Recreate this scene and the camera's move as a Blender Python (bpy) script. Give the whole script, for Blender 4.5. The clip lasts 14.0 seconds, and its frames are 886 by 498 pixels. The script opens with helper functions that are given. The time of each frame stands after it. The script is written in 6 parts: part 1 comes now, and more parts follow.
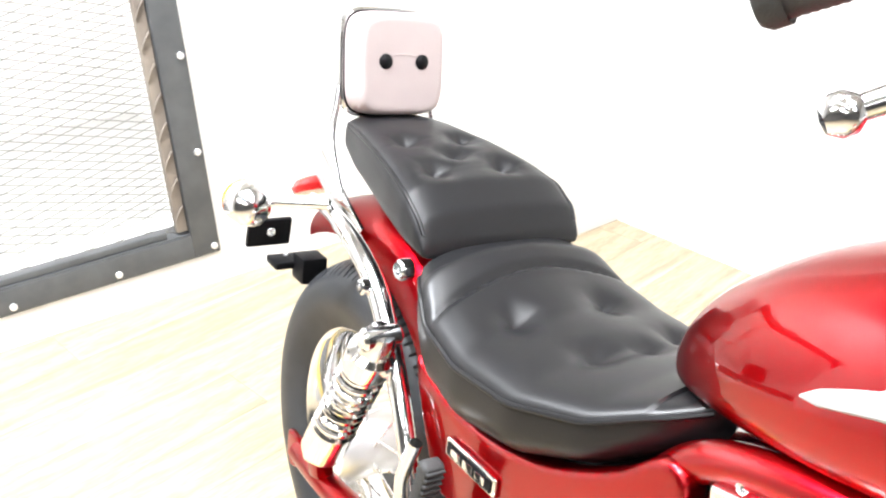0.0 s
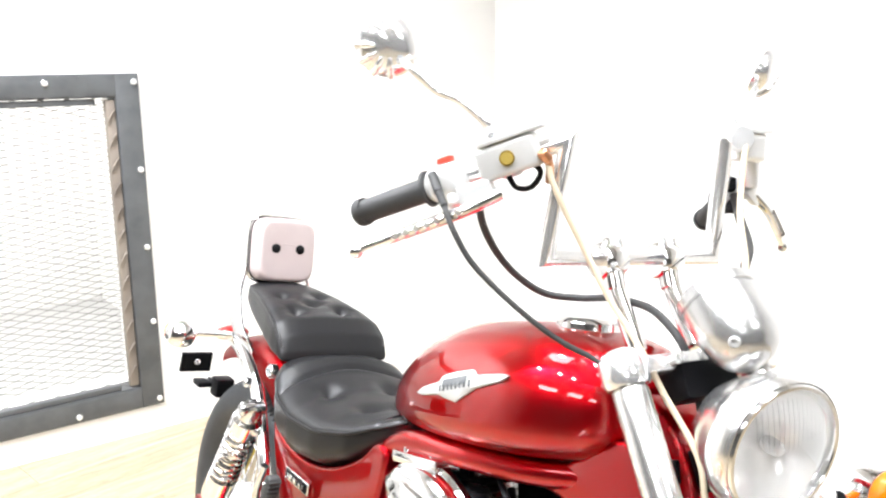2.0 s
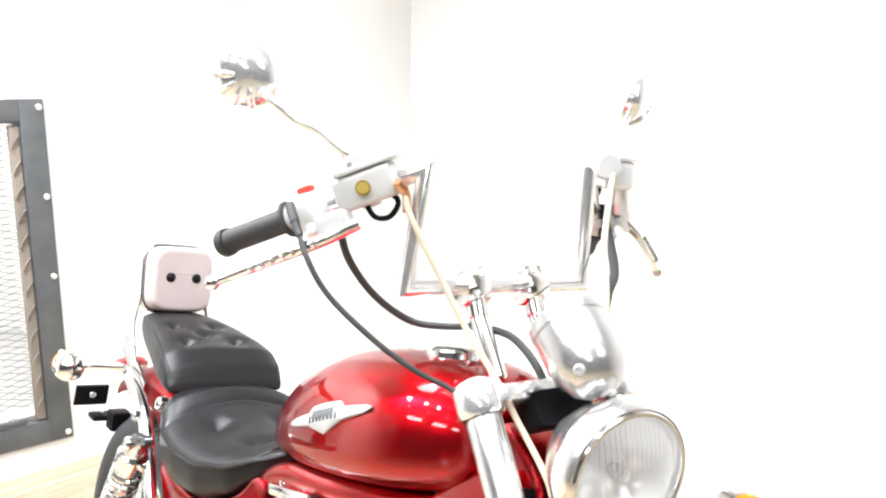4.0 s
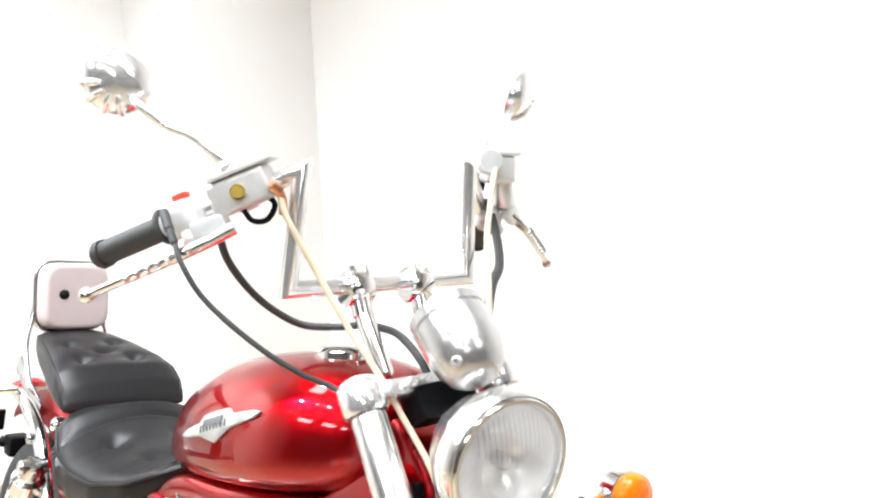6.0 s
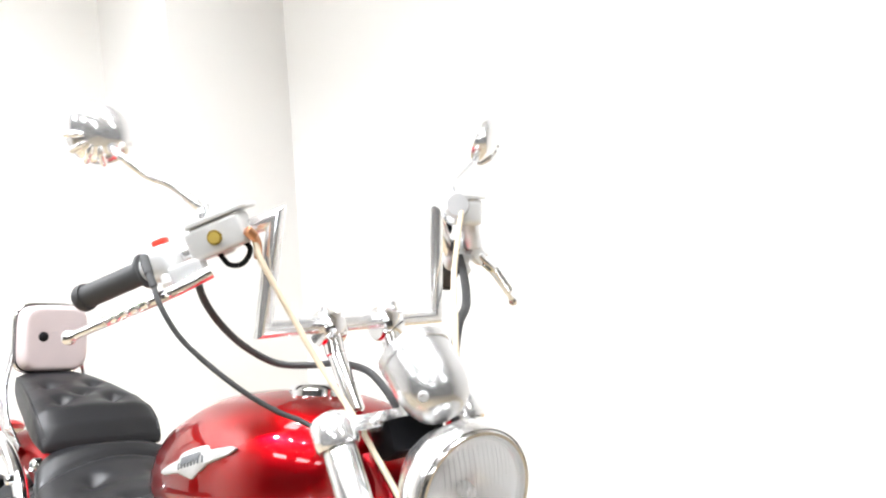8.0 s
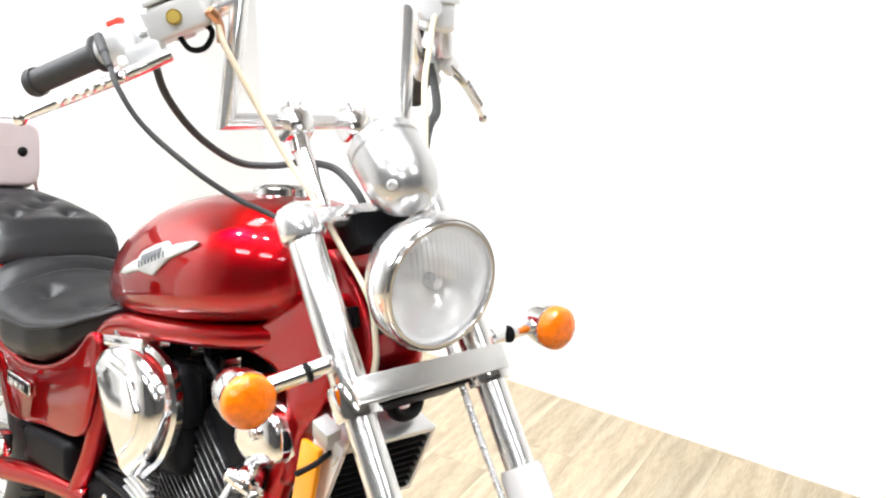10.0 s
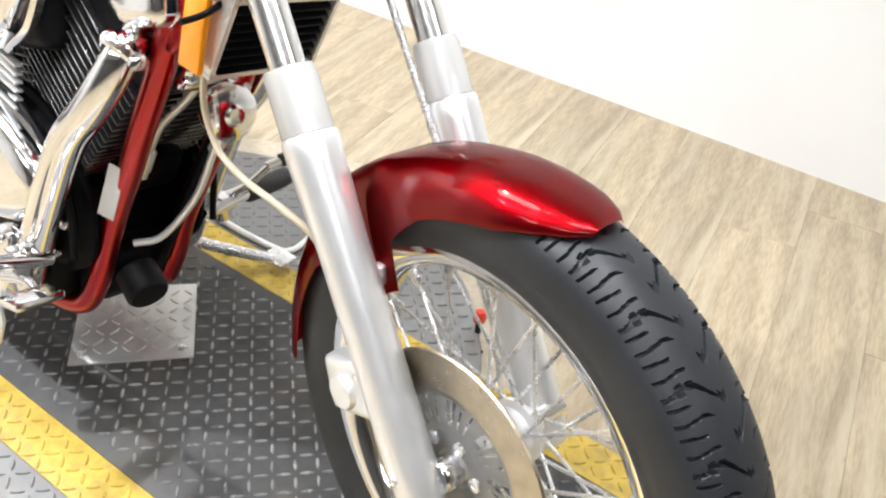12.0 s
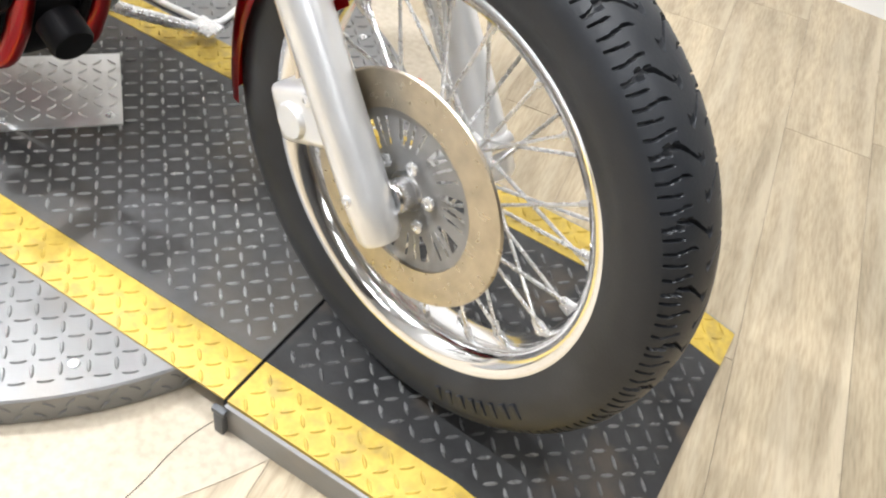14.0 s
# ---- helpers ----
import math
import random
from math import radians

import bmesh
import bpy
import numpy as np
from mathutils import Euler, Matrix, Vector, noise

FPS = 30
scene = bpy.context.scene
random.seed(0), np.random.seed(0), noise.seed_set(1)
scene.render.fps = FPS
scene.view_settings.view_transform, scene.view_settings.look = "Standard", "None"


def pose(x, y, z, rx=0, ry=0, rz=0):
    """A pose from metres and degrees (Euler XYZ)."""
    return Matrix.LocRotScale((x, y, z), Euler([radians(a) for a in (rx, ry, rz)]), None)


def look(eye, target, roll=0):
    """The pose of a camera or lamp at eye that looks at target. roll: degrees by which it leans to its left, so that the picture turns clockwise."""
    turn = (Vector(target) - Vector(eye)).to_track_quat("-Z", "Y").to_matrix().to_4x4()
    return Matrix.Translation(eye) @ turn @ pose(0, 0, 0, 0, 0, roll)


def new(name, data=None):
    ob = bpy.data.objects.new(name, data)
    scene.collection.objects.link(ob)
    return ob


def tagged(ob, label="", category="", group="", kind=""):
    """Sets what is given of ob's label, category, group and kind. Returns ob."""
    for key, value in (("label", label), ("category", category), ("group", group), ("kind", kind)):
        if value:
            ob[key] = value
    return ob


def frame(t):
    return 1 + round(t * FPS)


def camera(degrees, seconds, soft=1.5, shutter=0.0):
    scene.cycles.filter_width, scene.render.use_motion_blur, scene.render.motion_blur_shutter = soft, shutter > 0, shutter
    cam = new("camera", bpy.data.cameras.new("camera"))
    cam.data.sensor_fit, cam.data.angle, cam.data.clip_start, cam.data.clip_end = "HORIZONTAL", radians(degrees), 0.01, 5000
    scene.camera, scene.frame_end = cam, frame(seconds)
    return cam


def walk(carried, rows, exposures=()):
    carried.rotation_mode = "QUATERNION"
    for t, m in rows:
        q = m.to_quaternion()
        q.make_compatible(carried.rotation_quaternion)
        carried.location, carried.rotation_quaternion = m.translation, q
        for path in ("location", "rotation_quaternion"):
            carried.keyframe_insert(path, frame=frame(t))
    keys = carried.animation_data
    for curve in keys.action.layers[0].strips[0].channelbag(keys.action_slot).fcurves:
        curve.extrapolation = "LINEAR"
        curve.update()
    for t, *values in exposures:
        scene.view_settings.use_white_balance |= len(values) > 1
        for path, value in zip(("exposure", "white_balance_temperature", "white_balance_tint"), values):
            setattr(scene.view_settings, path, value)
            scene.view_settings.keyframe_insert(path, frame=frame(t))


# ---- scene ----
cam = camera(54.1, 14.0, soft=2.2)
PATH = [
    (0, (-0.37, -0.242, 1.326), (-1.856, 0.77, 0.45), -3.0),
    (0.2, (-0.286, -0.294, 1.357), (-1.791, 0.721, 0.517), -3.9),
    (0.5, (-0.125, -0.344, 1.396), (-1.744, 0.614, 0.717), -4.5),
    (0.8, (0.092, -0.326, 1.4), (-1.64, 0.469, 0.794), -3.0),
    (1, (0.191, -0.305, 1.412), (-1.537, 0.484, 0.788), -1.5),
    (1.2, (0.257, -0.303, 1.417), (-1.472, 0.52, 0.84), -1.8),
    (1.5, (0.33, -0.365, 1.429), (-1.322, 0.641, 0.917), -1.5),
    (2, (0.402, -0.494, 1.457), (-1.152, 0.69, 1.029), -0.5),
    (2.5, (0.441, -0.475, 1.478), (-1.107, 0.742, 1.131), -0.3),
    (3, (0.452, -0.427, 1.483), (-1.079, 0.822, 1.172), -0.7),
    (3.5, (0.46, -0.411, 1.471), (-1.055, 0.848, 1.121), -0.5),
    (6, (0.519, -0.362, 1.456), (-0.849, 1.048, 1.084), -2.2),
    (6.5, (0.534, -0.368, 1.465), (-0.83, 1.057, 1.129), -2.3),
    (7, (0.551, -0.38, 1.474), (-0.797, 1.068, 1.179), -2.4),
    (7.2, (0.559, -0.387, 1.475), (-0.785, 1.068, 1.189), -2.5),
    (9.3, (0.578, -0.399, 1.429), (-0.723, 1.068, 1.036), -2.4),
    (9.5, (0.57, -0.4, 1.413), (-0.712, 1.064, 0.949), -1.8),
    (10, (0.557, -0.4, 1.372), (-0.676, 1.062, 0.785), -0.1),
    (10.5, (0.548, -0.396, 1.323), (-0.63, 1.034, 0.57), 1.5),
    (11, (0.545, -0.389, 1.272), (-0.536, 1.024, 0.358), 2.6),
    (11.5, (0.539, -0.383, 1.229), (-0.431, 1.007, 0.168), 4.6),
    (12, (0.54, -0.379, 1.185), (-0.313, 0.983, -0.006), 6.4),
    (12.5, (0.544, -0.383, 1.144), (-0.211, 0.941, -0.151), 8.9),
    (13, (0.552, -0.396, 1.108), (-0.115, 0.89, -0.27), 10.4),
    (13.5, (0.565, -0.423, 1.072), (0.002, 0.842, -0.371), 11.7),
    (14, (0.564, -0.464, 1.084), (0.031, 0.813, -0.36), 12.1),
]
EXPOSURES = [(0.0, 0.66), (1.0, 0.56), (2.0, 0.50), (3.5, 0.48), (6.0, 0.22), (9.5, 0.25), (11.0, 0.08), (12.0, -0.01), (12.7, -0.02), (14.0, 0.0)]
walk(cam, [(t, look(eye, target, roll)) for t, eye, target, roll in PATH], EXPOSURES)

# ---- world and lights ----
world = bpy.data.worlds.new("world")
scene.world = world
world.use_nodes = True
world.node_tree.nodes["Background"].inputs[0].default_value = (1.0, 0.98, 0.95, 1)
world.node_tree.nodes["Background"].inputs[1].default_value = 0.3


def area_lamp(name, x, y, z, sx, sy, watts, colour=(0.93, 0.99, 1.08), target=None):
    data = bpy.data.lights.new(name, "AREA")
    data.shape, data.size, data.size_y, data.energy, data.color = "RECTANGLE", sx, sy, watts, colour
    ob = new(name, data)
    ob.matrix_world = look((x, y, z), target) if target else pose(x, y, z)
    return ob


# ---- materials ----
def material(name, colour, rough=0.5, metal=0.0, coat=0.0, bump=0.0, bump_scale=60.0, vary=0.0, vary_scale=6.0,
             rough_vary=0.0, dark=None, transmission=0.0, ior=1.45, stretch=(1, 1, 1), spread=0.0, fine=0.0, dirt=None, dirt_scale=9.0, dirt_amount=0.5, specks=0.0, coat_ior=1.4):
    m = bpy.data.materials.new(name)
    m.use_nodes = True
    nt = m.node_tree
    b = nt.nodes["Principled BSDF"]
    b.inputs["Base Color"].default_value = (*colour, 1)
    b.inputs["Roughness"].default_value = rough
    b.inputs["Metallic"].default_value = metal
    b.inputs["Coat Weight"].default_value = coat
    b.inputs["Coat Roughness"].default_value = 0.03
    b.inputs["Transmission Weight"].default_value = transmission
    b.inputs["IOR"].default_value = ior
    b.inputs["Coat IOR"].default_value = coat_ior
    co = nt.nodes.new("ShaderNodeTexCoord")
    mp = nt.nodes.new("ShaderNodeMapping")
    mp.inputs["Scale"].default_value = stretch
    nt.links.new(co.outputs["Object"], mp.inputs[0])

    def noise_node(scale, detail=4.0):
        n = nt.nodes.new("ShaderNodeTexNoise")
        n.inputs["Scale"].default_value, n.inputs["Detail"].default_value = scale, detail
        nt.links.new(mp.outputs[0], n.inputs["Vector"])
        return n

    def mix(kind, fac, a, bb):
        n = nt.nodes.new("ShaderNodeMix")
        n.data_type, n.blend_type = "RGBA", kind
        for socket, value in ((n.inputs[0], fac), (n.inputs[6], a), (n.inputs[7], bb)):
            if isinstance(value, bpy.types.NodeSocket):
                nt.links.new(value, socket)
            elif isinstance(value, tuple):
                socket.default_value = (*value, 1)
            else:
                socket.default_value = value
        return n.outputs[2]

    def ramp(fac, lo, hi):
        n = nt.nodes.new("ShaderNodeMapRange")
        n.inputs[1].default_value, n.inputs[2].default_value = lo, hi
        nt.links.new(fac, n.inputs[0])
        return n.outputs[0]

    col = None
    if vary or dark:
        other = dark or tuple(c * (1 - vary) for c in colour)
        col = mix("MIX", ramp(noise_node(vary_scale).outputs[0], 0.35, 0.68), colour, other)
    if fine:
        other = mix("MULTIPLY", fine, col if col else colour, (0.55, 0.5, 0.45))
        col = mix("MIX", ramp(noise_node(vary_scale * 9).outputs[0], 0.4, 0.7), col if col else colour, other)
    if dirt:
        f = nt.nodes.new("ShaderNodeMath")
        f.operation = "MULTIPLY"
        f.inputs[1].default_value = dirt_amount
        nt.links.new(ramp(noise_node(dirt_scale, 8.0).outputs[0], 0.52, 0.7), f.inputs[0])
        col = mix("MIX", f.outputs[0], col if col else colour, dirt)
    if specks:
        n = nt.nodes.new("ShaderNodeTexNoise")
        n.inputs["Scale"].default_value, n.inputs["Detail"].default_value = 11.0, 6.0
        nt.links.new(co.outputs["Object"], n.inputs["Vector"])
        f = nt.nodes.new("ShaderNodeMath")
        f.operation = "MULTIPLY"
        f.inputs[1].default_value = specks
        nt.links.new(ramp(n.outputs[0], 0.655, 0.72), f.inputs[0])
        col = mix("MIX", f.outputs[0], col if col else colour, tuple(c * 0.35 for c in colour))
    if spread:
        info = nt.nodes.new("ShaderNodeObjectInfo")
        hs = nt.nodes.new("ShaderNodeHueSaturation")
        r = nt.nodes.new("ShaderNodeMapRange")
        r.inputs[3].default_value, r.inputs[4].default_value = 1 - spread, 1 + spread
        nt.links.new(info.outputs["Random"], r.inputs[0])
        nt.links.new(r.outputs[0], hs.inputs["Value"])
        if col:
            nt.links.new(col, hs.inputs["Color"])
        else:
            hs.inputs["Color"].default_value = (*colour, 1)
        col = hs.outputs[0]
    if col:
        nt.links.new(col, b.inputs["Base Color"])
    if rough_vary:
        r = nt.nodes.new("ShaderNodeMapRange")
        r.inputs[3].default_value, r.inputs[4].default_value = max(0.01, rough - rough_vary), rough + rough_vary
        nt.links.new(noise_node(vary_scale * 2.3).outputs[0], r.inputs[0])
        nt.links.new(r.outputs[0], b.inputs["Roughness"])
    if bump:
        bp_ = nt.nodes.new("ShaderNodeBump")
        bp_.inputs["Strength"].default_value = bump
        bp_.inputs["Distance"].default_value = 0.002
        nt.links.new(noise_node(bump_scale).outputs[0], bp_.inputs["Height"])
        nt.links.new(bp_.outputs[0], b.inputs["Normal"])
    return m


def glowing(name, colour, strength):
    m = bpy.data.materials.new(name)
    m.use_nodes = True
    b = m.node_tree.nodes["Principled BSDF"]
    b.inputs["Base Color"].default_value = (*colour, 1)
    b.inputs["Emission Color"].default_value = (*colour, 1)
    b.inputs["Emission Strength"].default_value = strength
    return m


RED = material("candy_red_paint", (0.44, 0.002, 0.007), 0.34, 1.0, 1.0, vary=0.08, vary_scale=3.0, rough_vary=0.02, bump=0.02, bump_scale=500.0, coat_ior=1.5)
RED.node_tree.nodes["Principled BSDF"].inputs["Specular Tint"].default_value = (0.45, 0.02, 0.02, 1)
CHROME = material("chrome", (0.90, 0.90, 0.91), 0.11, 1.0, rough_vary=0.03, vary=0.05, vary_scale=8.0)
BRIGHT = material("bright_plated_metal", (0.91, 0.91, 0.91), 0.16, 0.82, rough_vary=0.04, vary=0.05, vary_scale=10.0)
SATIN = material("brushed_aluminium", (0.90, 0.90, 0.90), 0.33, 0.7, rough_vary=0.08, vary=0.08, vary_scale=14.0, bump=0.06, bump_scale=220.0)
RESERVOIR = material("silver_reservoir_paint", (0.62, 0.62, 0.61), 0.36, 0.4, bump=0.1, bump_scale=200.0, vary=0.1, vary_scale=18.0, rough_vary=0.06)
POLISHED = material("polished_fork_alloy", (0.90, 0.90, 0.90), 0.22, 0.95, vary=0.05, vary_scale=12.0, rough_vary=0.05)
GAUGE = material("brushed_gauge_chrome", (0.64, 0.64, 0.64), 0.24, 0.85, vary=0.05, vary_scale=12.0, rough_vary=0.04)
STEEL = material("zinc_steel", (0.88, 0.88, 0.88), 0.27, 0.8, rough_vary=0.1, vary=0.12, vary_scale=30.0)
DISC_STEEL = material("worn_disc_steel", (0.58, 0.52, 0.42), 0.30, 1.0, rough_vary=0.1, vary=0.2, vary_scale=40.0)
LEATHER = material("black_leather", (0.008, 0.008, 0.009), 0.36, 0.0, 0.0, bump=0.12, bump_scale=420.0, ior=1.4, rough_vary=0.03, vary=0.15, vary_scale=4.0)
PINK = material("pale_pink_leather", (0.43, 0.365, 0.355), 0.5, bump=0.2, bump_scale=400.0, vary=0.08, vary_scale=10.0)
RUBBER = material("tyre_rubber", (0.023, 0.025, 0.029), 0.44, bump=0.15, bump_scale=300.0, vary=0.3, vary_scale=12.0, dirt=(0.055, 0.056, 0.058), dirt_scale=7.0, dirt_amount=0.4)
GRIP = material("grip_rubber", (0.03, 0.03, 0.03), 0.6, bump=0.4, bump_scale=500.0)
BLACK = material("black_plastic", (0.006, 0.006, 0.007), 0.45, ior=1.2, bump=0.1, bump_scale=200.0, vary=0.3)
BLACK_PAINT = material("black_engine_paint", (0.005, 0.005, 0.006), 0.45, 0.0, 0.0, ior=1.17, bump=0.12, bump_scale=160.0, vary=0.3, vary_scale=20.0)
AMBER = material("amber_lens", (1.0, 0.20, 0.002), 0.12, 0.0, 1.0, bump=0.9, bump_scale=150.0, vary=0.2, vary_scale=90.0)
AMBER_FLAT = material("amber_reflector", (0.85, 0.30, 0.01), 0.2, 0.0, 0.8)
RED_LENS = material("red_lens", (0.5, 0.02, 0.02), 0.1, 0.0, 0.8, transmission=0.2)
# Tone for the out-of-view walls, darkened so chrome and red paint reflect less
UNSEEN_WALL = material("reflection_dark_grey", (0.13, 0.129, 0.128), 0.7, vary=0.1, vary_scale=2.0)
STONE = material("cracked_filler", (0.47, 0.41, 0.32), 0.7, bump=0.5, bump_scale=30.0, dark=(0.43, 0.37, 0.28), vary_scale=8.0, fine=0.35)
CREAM = material("aged_clear_hose", (0.62, 0.52, 0.38), 0.35, vary=0.2, vary_scale=20.0)
COPPER = material("copper_fitting", (0.72, 0.36, 0.2), 0.3, 1.0, vary=0.2)
CARRIER = material("grey_carrier_metal", (0.50, 0.495, 0.485), 0.42, 0.35, vary=0.2, vary_scale=30.0, rough_vary=0.1)
GLASS = material("lamp_glass", (0.95, 0.95, 0.95), 0.03, 0.0, transmission=1.0)
SLEEVE = material("frosted_sleeve", (0.86, 0.86, 0.84), 0.2, transmission=0.5)
WHITE_LABEL = material("white_sticker", (0.8, 0.8, 0.78), 0.5, vary=0.1)
BRASS = material("sight_glass", (0.45, 0.33, 0.08), 0.15, 0.2, 0.8)
SWITCH_RED = material("red_switch", (0.75, 0.05, 0.03), 0.35)

WALL = material("white_wall_paint", (0.80, 0.795, 0.78), 0.6, bump=0.15, bump_scale=160.0, vary=0.04, vary_scale=1.5)
# Grey of the alcove floor and the unseen ceiling, lowered there to dim reflections
CEIL = material("ceiling_alcove_grey", (0.42, 0.42, 0.415), 0.8, bump=0.2, bump_scale=90.0, vary=0.04, vary_scale=2.0)
PLANK = material("pale_oak_plank", (0.45, 0.37, 0.252), 0.42, bump=0.25, bump_scale=50.0, dark=(0.31, 0.252, 0.172), vary_scale=2.6,
                 stretch=(9, 1, 1), spread=0.08, fine=0.55, specks=0.6, dirt=(0.48, 0.41, 0.30), dirt_scale=1.8, dirt_amount=0.7, rough_vary=0.08)
GROUT = material("plank_joint", (0.2, 0.17, 0.13), 0.8, vary=0.2)
DECK = material("black_diamond_plate", (0.066, 0.066, 0.068), 0.50, 0.2, bump=0.3, bump_scale=120.0, dark=(0.088, 0.086, 0.082), vary_scale=5.0, fine=0.4, dirt=(0.12, 0.10, 0.075), dirt_scale=6.0, dirt_amount=0.5, rough_vary=0.12)
FLAP = material("black_painted_plate", (0.018, 0.018, 0.019), 0.45, 0.1, bump=0.3, bump_scale=120.0, dark=(0.05, 0.05, 0.05), vary_scale=6.0, fine=0.4, dirt=(0.16, 0.12, 0.08), dirt_scale=11.0, dirt_amount=0.4, rough_vary=0.12)
# Lug colours, wear apart, are lightened to carry the raised edges' highlights
LUG = material("worn_highlit_lug", (0.30, 0.30, 0.302), 0.27, 0.45, dark=(0.48, 0.48, 0.47), vary_scale=9.0, rough_vary=0.1)
FLAP_LUG = material("dull_highlit_lug", (0.15, 0.15, 0.151), 0.28, 0.4, dark=(0.28, 0.28, 0.276), vary_scale=14.0, rough_vary=0.1)
YELLOW = material("yellow_paint", (0.58, 0.41, 0.075), 0.48, bump=0.25, bump_scale=90.0, vary=0.15, vary_scale=8.0, fine=0.4, dirt=(0.22, 0.17, 0.08), dirt_scale=38.0, dirt_amount=0.45)
SILVER = material("bare_diamond_plate", (0.27, 0.269, 0.267), 0.38, 0.6, bump=0.2, bump_scale=100.0, vary=0.15, vary_scale=7.0, dirt=(0.3, 0.27, 0.24), dirt_scale=14.0, dirt_amount=0.4, rough_vary=0.1)
# Cleaner plate, its colour also lightened to make up for the bike's shade
COVER = material("clean_lightened_plate", (0.84, 0.835, 0.82), 0.36, 0.6, bump=0.2, bump_scale=100.0, vary=0.12, vary_scale=9.0, dirt=(0.36, 0.33, 0.29), dirt_scale=16.0, dirt_amount=0.35, rough_vary=0.1)
DARK_STEEL = material("dark_steel_angle", (0.11, 0.115, 0.12), 0.5, 0.3, bump=0.2, bump_scale=120.0, vary=0.25, vary_scale=12.0)
RUST = material("rusty_wood_edge", (0.24, 0.205, 0.17), 0.75, bump=0.5, bump_scale=90.0, dark=(0.15, 0.125, 0.105), vary_scale=12.0, stretch=(1, 1, 0.3))
MESH = material("mesh_steel", (0.15, 0.145, 0.13), 0.6, 0.2, vary=0.3, vary_scale=10.0)
LAMP_GLOW = glowing("lamp_glow", (1.0, 0.96, 0.90), 180.0)
TAN = material("tan_paint", (0.8, 0.79, 0.77), 0.7, vary=0.15)


# ---- mesh helpers ----
def finish(bm, name, mat, parent=None, label="", angle=38, xf=None):
    if xf is not None:
        bm.transform(xf)
    bmesh.ops.recalc_face_normals(bm, faces=bm.faces)
    me = bpy.data.meshes.new(name)
    bm.to_mesh(me)
    bm.free()
    me.polygons.foreach_set("use_smooth", [True] * len(me.polygons))
    me.set_sharp_from_angle(angle=radians(angle))
    me.materials.append(mat)
    ob = new(name, me)
    ob.parent = parent
    if label:
        ob["label"] = label
    return ob


def part(name, bm, mat, parent, label="", xf=None, angle=38):
    return finish(bm, name, mat, parent, label, angle, xf)


def thing(name, bm, mat, label, category, group="", kind="", angle=38):
    return tagged(finish(bm, name, mat, None, "", angle), label, category, group, kind)


def join(*many):
    out = bmesh.new()
    for b in many:
        me = bpy.data.meshes.new("tmp")
        b.to_mesh(me)
        b.free()
        out.from_mesh(me)
        bpy.data.meshes.remove(me)
    return out


def curve_points(pts, per=8):
    pts = [Vector(p) for p in pts]
    ext = [2 * pts[0] - pts[1], *pts, 2 * pts[-1] - pts[-2]]
    out = []
    for i in range(1, len(ext) - 2):
        a, b, c, d = ext[i - 1:i + 3]
        for k in range(per):
            t = k / per
            out.append(0.5 * (2 * b + (c - a) * t + (2 * a - 5 * b + 4 * c - d) * t * t + (3 * b - a - 3 * c + d) * t ** 3))
    out.append(pts[-1])
    return out


def tube(pts, r, n=14, per=8, smooth=True, cap=True):
    """A round bar along points; r is one radius or one for each given point."""
    count = len(pts)
    p = curve_points(pts, per) if smooth else [Vector(q) for q in pts]
    rs = [r] * len(p) if not hasattr(r, "__len__") else [float(v) for v in np.interp(np.linspace(0, count - 1, len(p)), range(count), r)]
    bm = bmesh.new()
    d0 = (p[1] - p[0]).normalized()
    side = d0.orthogonal().normalized()
    rings = []
    for i, q in enumerate(p):
        din = (q - p[i - 1]).normalized() if i else d0
        dout = (p[i + 1] - q).normalized() if i < len(p) - 1 else din
        if i > 1:
            prev = (p[i - 1] - p[i - 2]).normalized()
            side = prev.rotation_difference(din) @ side
        up = din.cross(side)
        m = (din + dout).normalized()
        ring = []
        for k in range(n):
            a = 2 * math.pi * k / n
            o = rs[i] * (math.cos(a) * side + math.sin(a) * up)
            ring.append(bm.verts.new(q + o - din * (o.dot(m) / max(0.2, din.dot(m)))))
        rings.append(ring)
    for a, b in zip(rings, rings[1:]):
        for k in range(n):
            bm.faces.new((a[k], a[(k + 1) % n], b[(k + 1) % n], b[k]))
    if cap:
        bm.faces.new(rings[0][::-1])
        bm.faces.new(rings[-1])
    return bm


def lathe(profile, origin, axis, n=48):
    """A turned body: profile of (radius, distance along the axis)."""
    axis = Vector(axis).normalized()
    side = axis.orthogonal().normalized()
    up = axis.cross(side)
    origin = Vector(origin)
    bm = bmesh.new()
    rings = []
    for r, h in profile:
        if r < 1e-6:
            rings.append([bm.verts.new(origin + axis * h)])
        else:
            rings.append([bm.verts.new(origin + axis * h + r * (math.cos(2 * math.pi * k / n) * side + math.sin(2 * math.pi * k / n) * up)) for k in range(n)])
    for a, b in zip(rings, rings[1:]):
        for k in range(n):
            k2 = (k + 1) % n
            if len(a) == 1 and len(b) == 1:
                continue
            if len(a) == 1:
                bm.faces.new((a[0], b[k2], b[k]))
            elif len(b) == 1:
                bm.faces.new((a[k], a[k2], b[0]))
            else:
                bm.faces.new((a[k], a[k2], b[k2], b[k]))
    return bm


def loft(rings, cap=True, closed=True):
    bm = bmesh.new()
    vs = [[bm.verts.new(p) for p in ring] for ring in rings]
    n = len(rings[0])
    for a, b in zip(vs, vs[1:]):
        for k in range(n if closed else n - 1):
            bm.faces.new((a[k], a[(k + 1) % n], b[(k + 1) % n], b[k]))
    if cap:
        bm.faces.new(vs[0][::-1])
        bm.faces.new(vs[-1])
    return bm


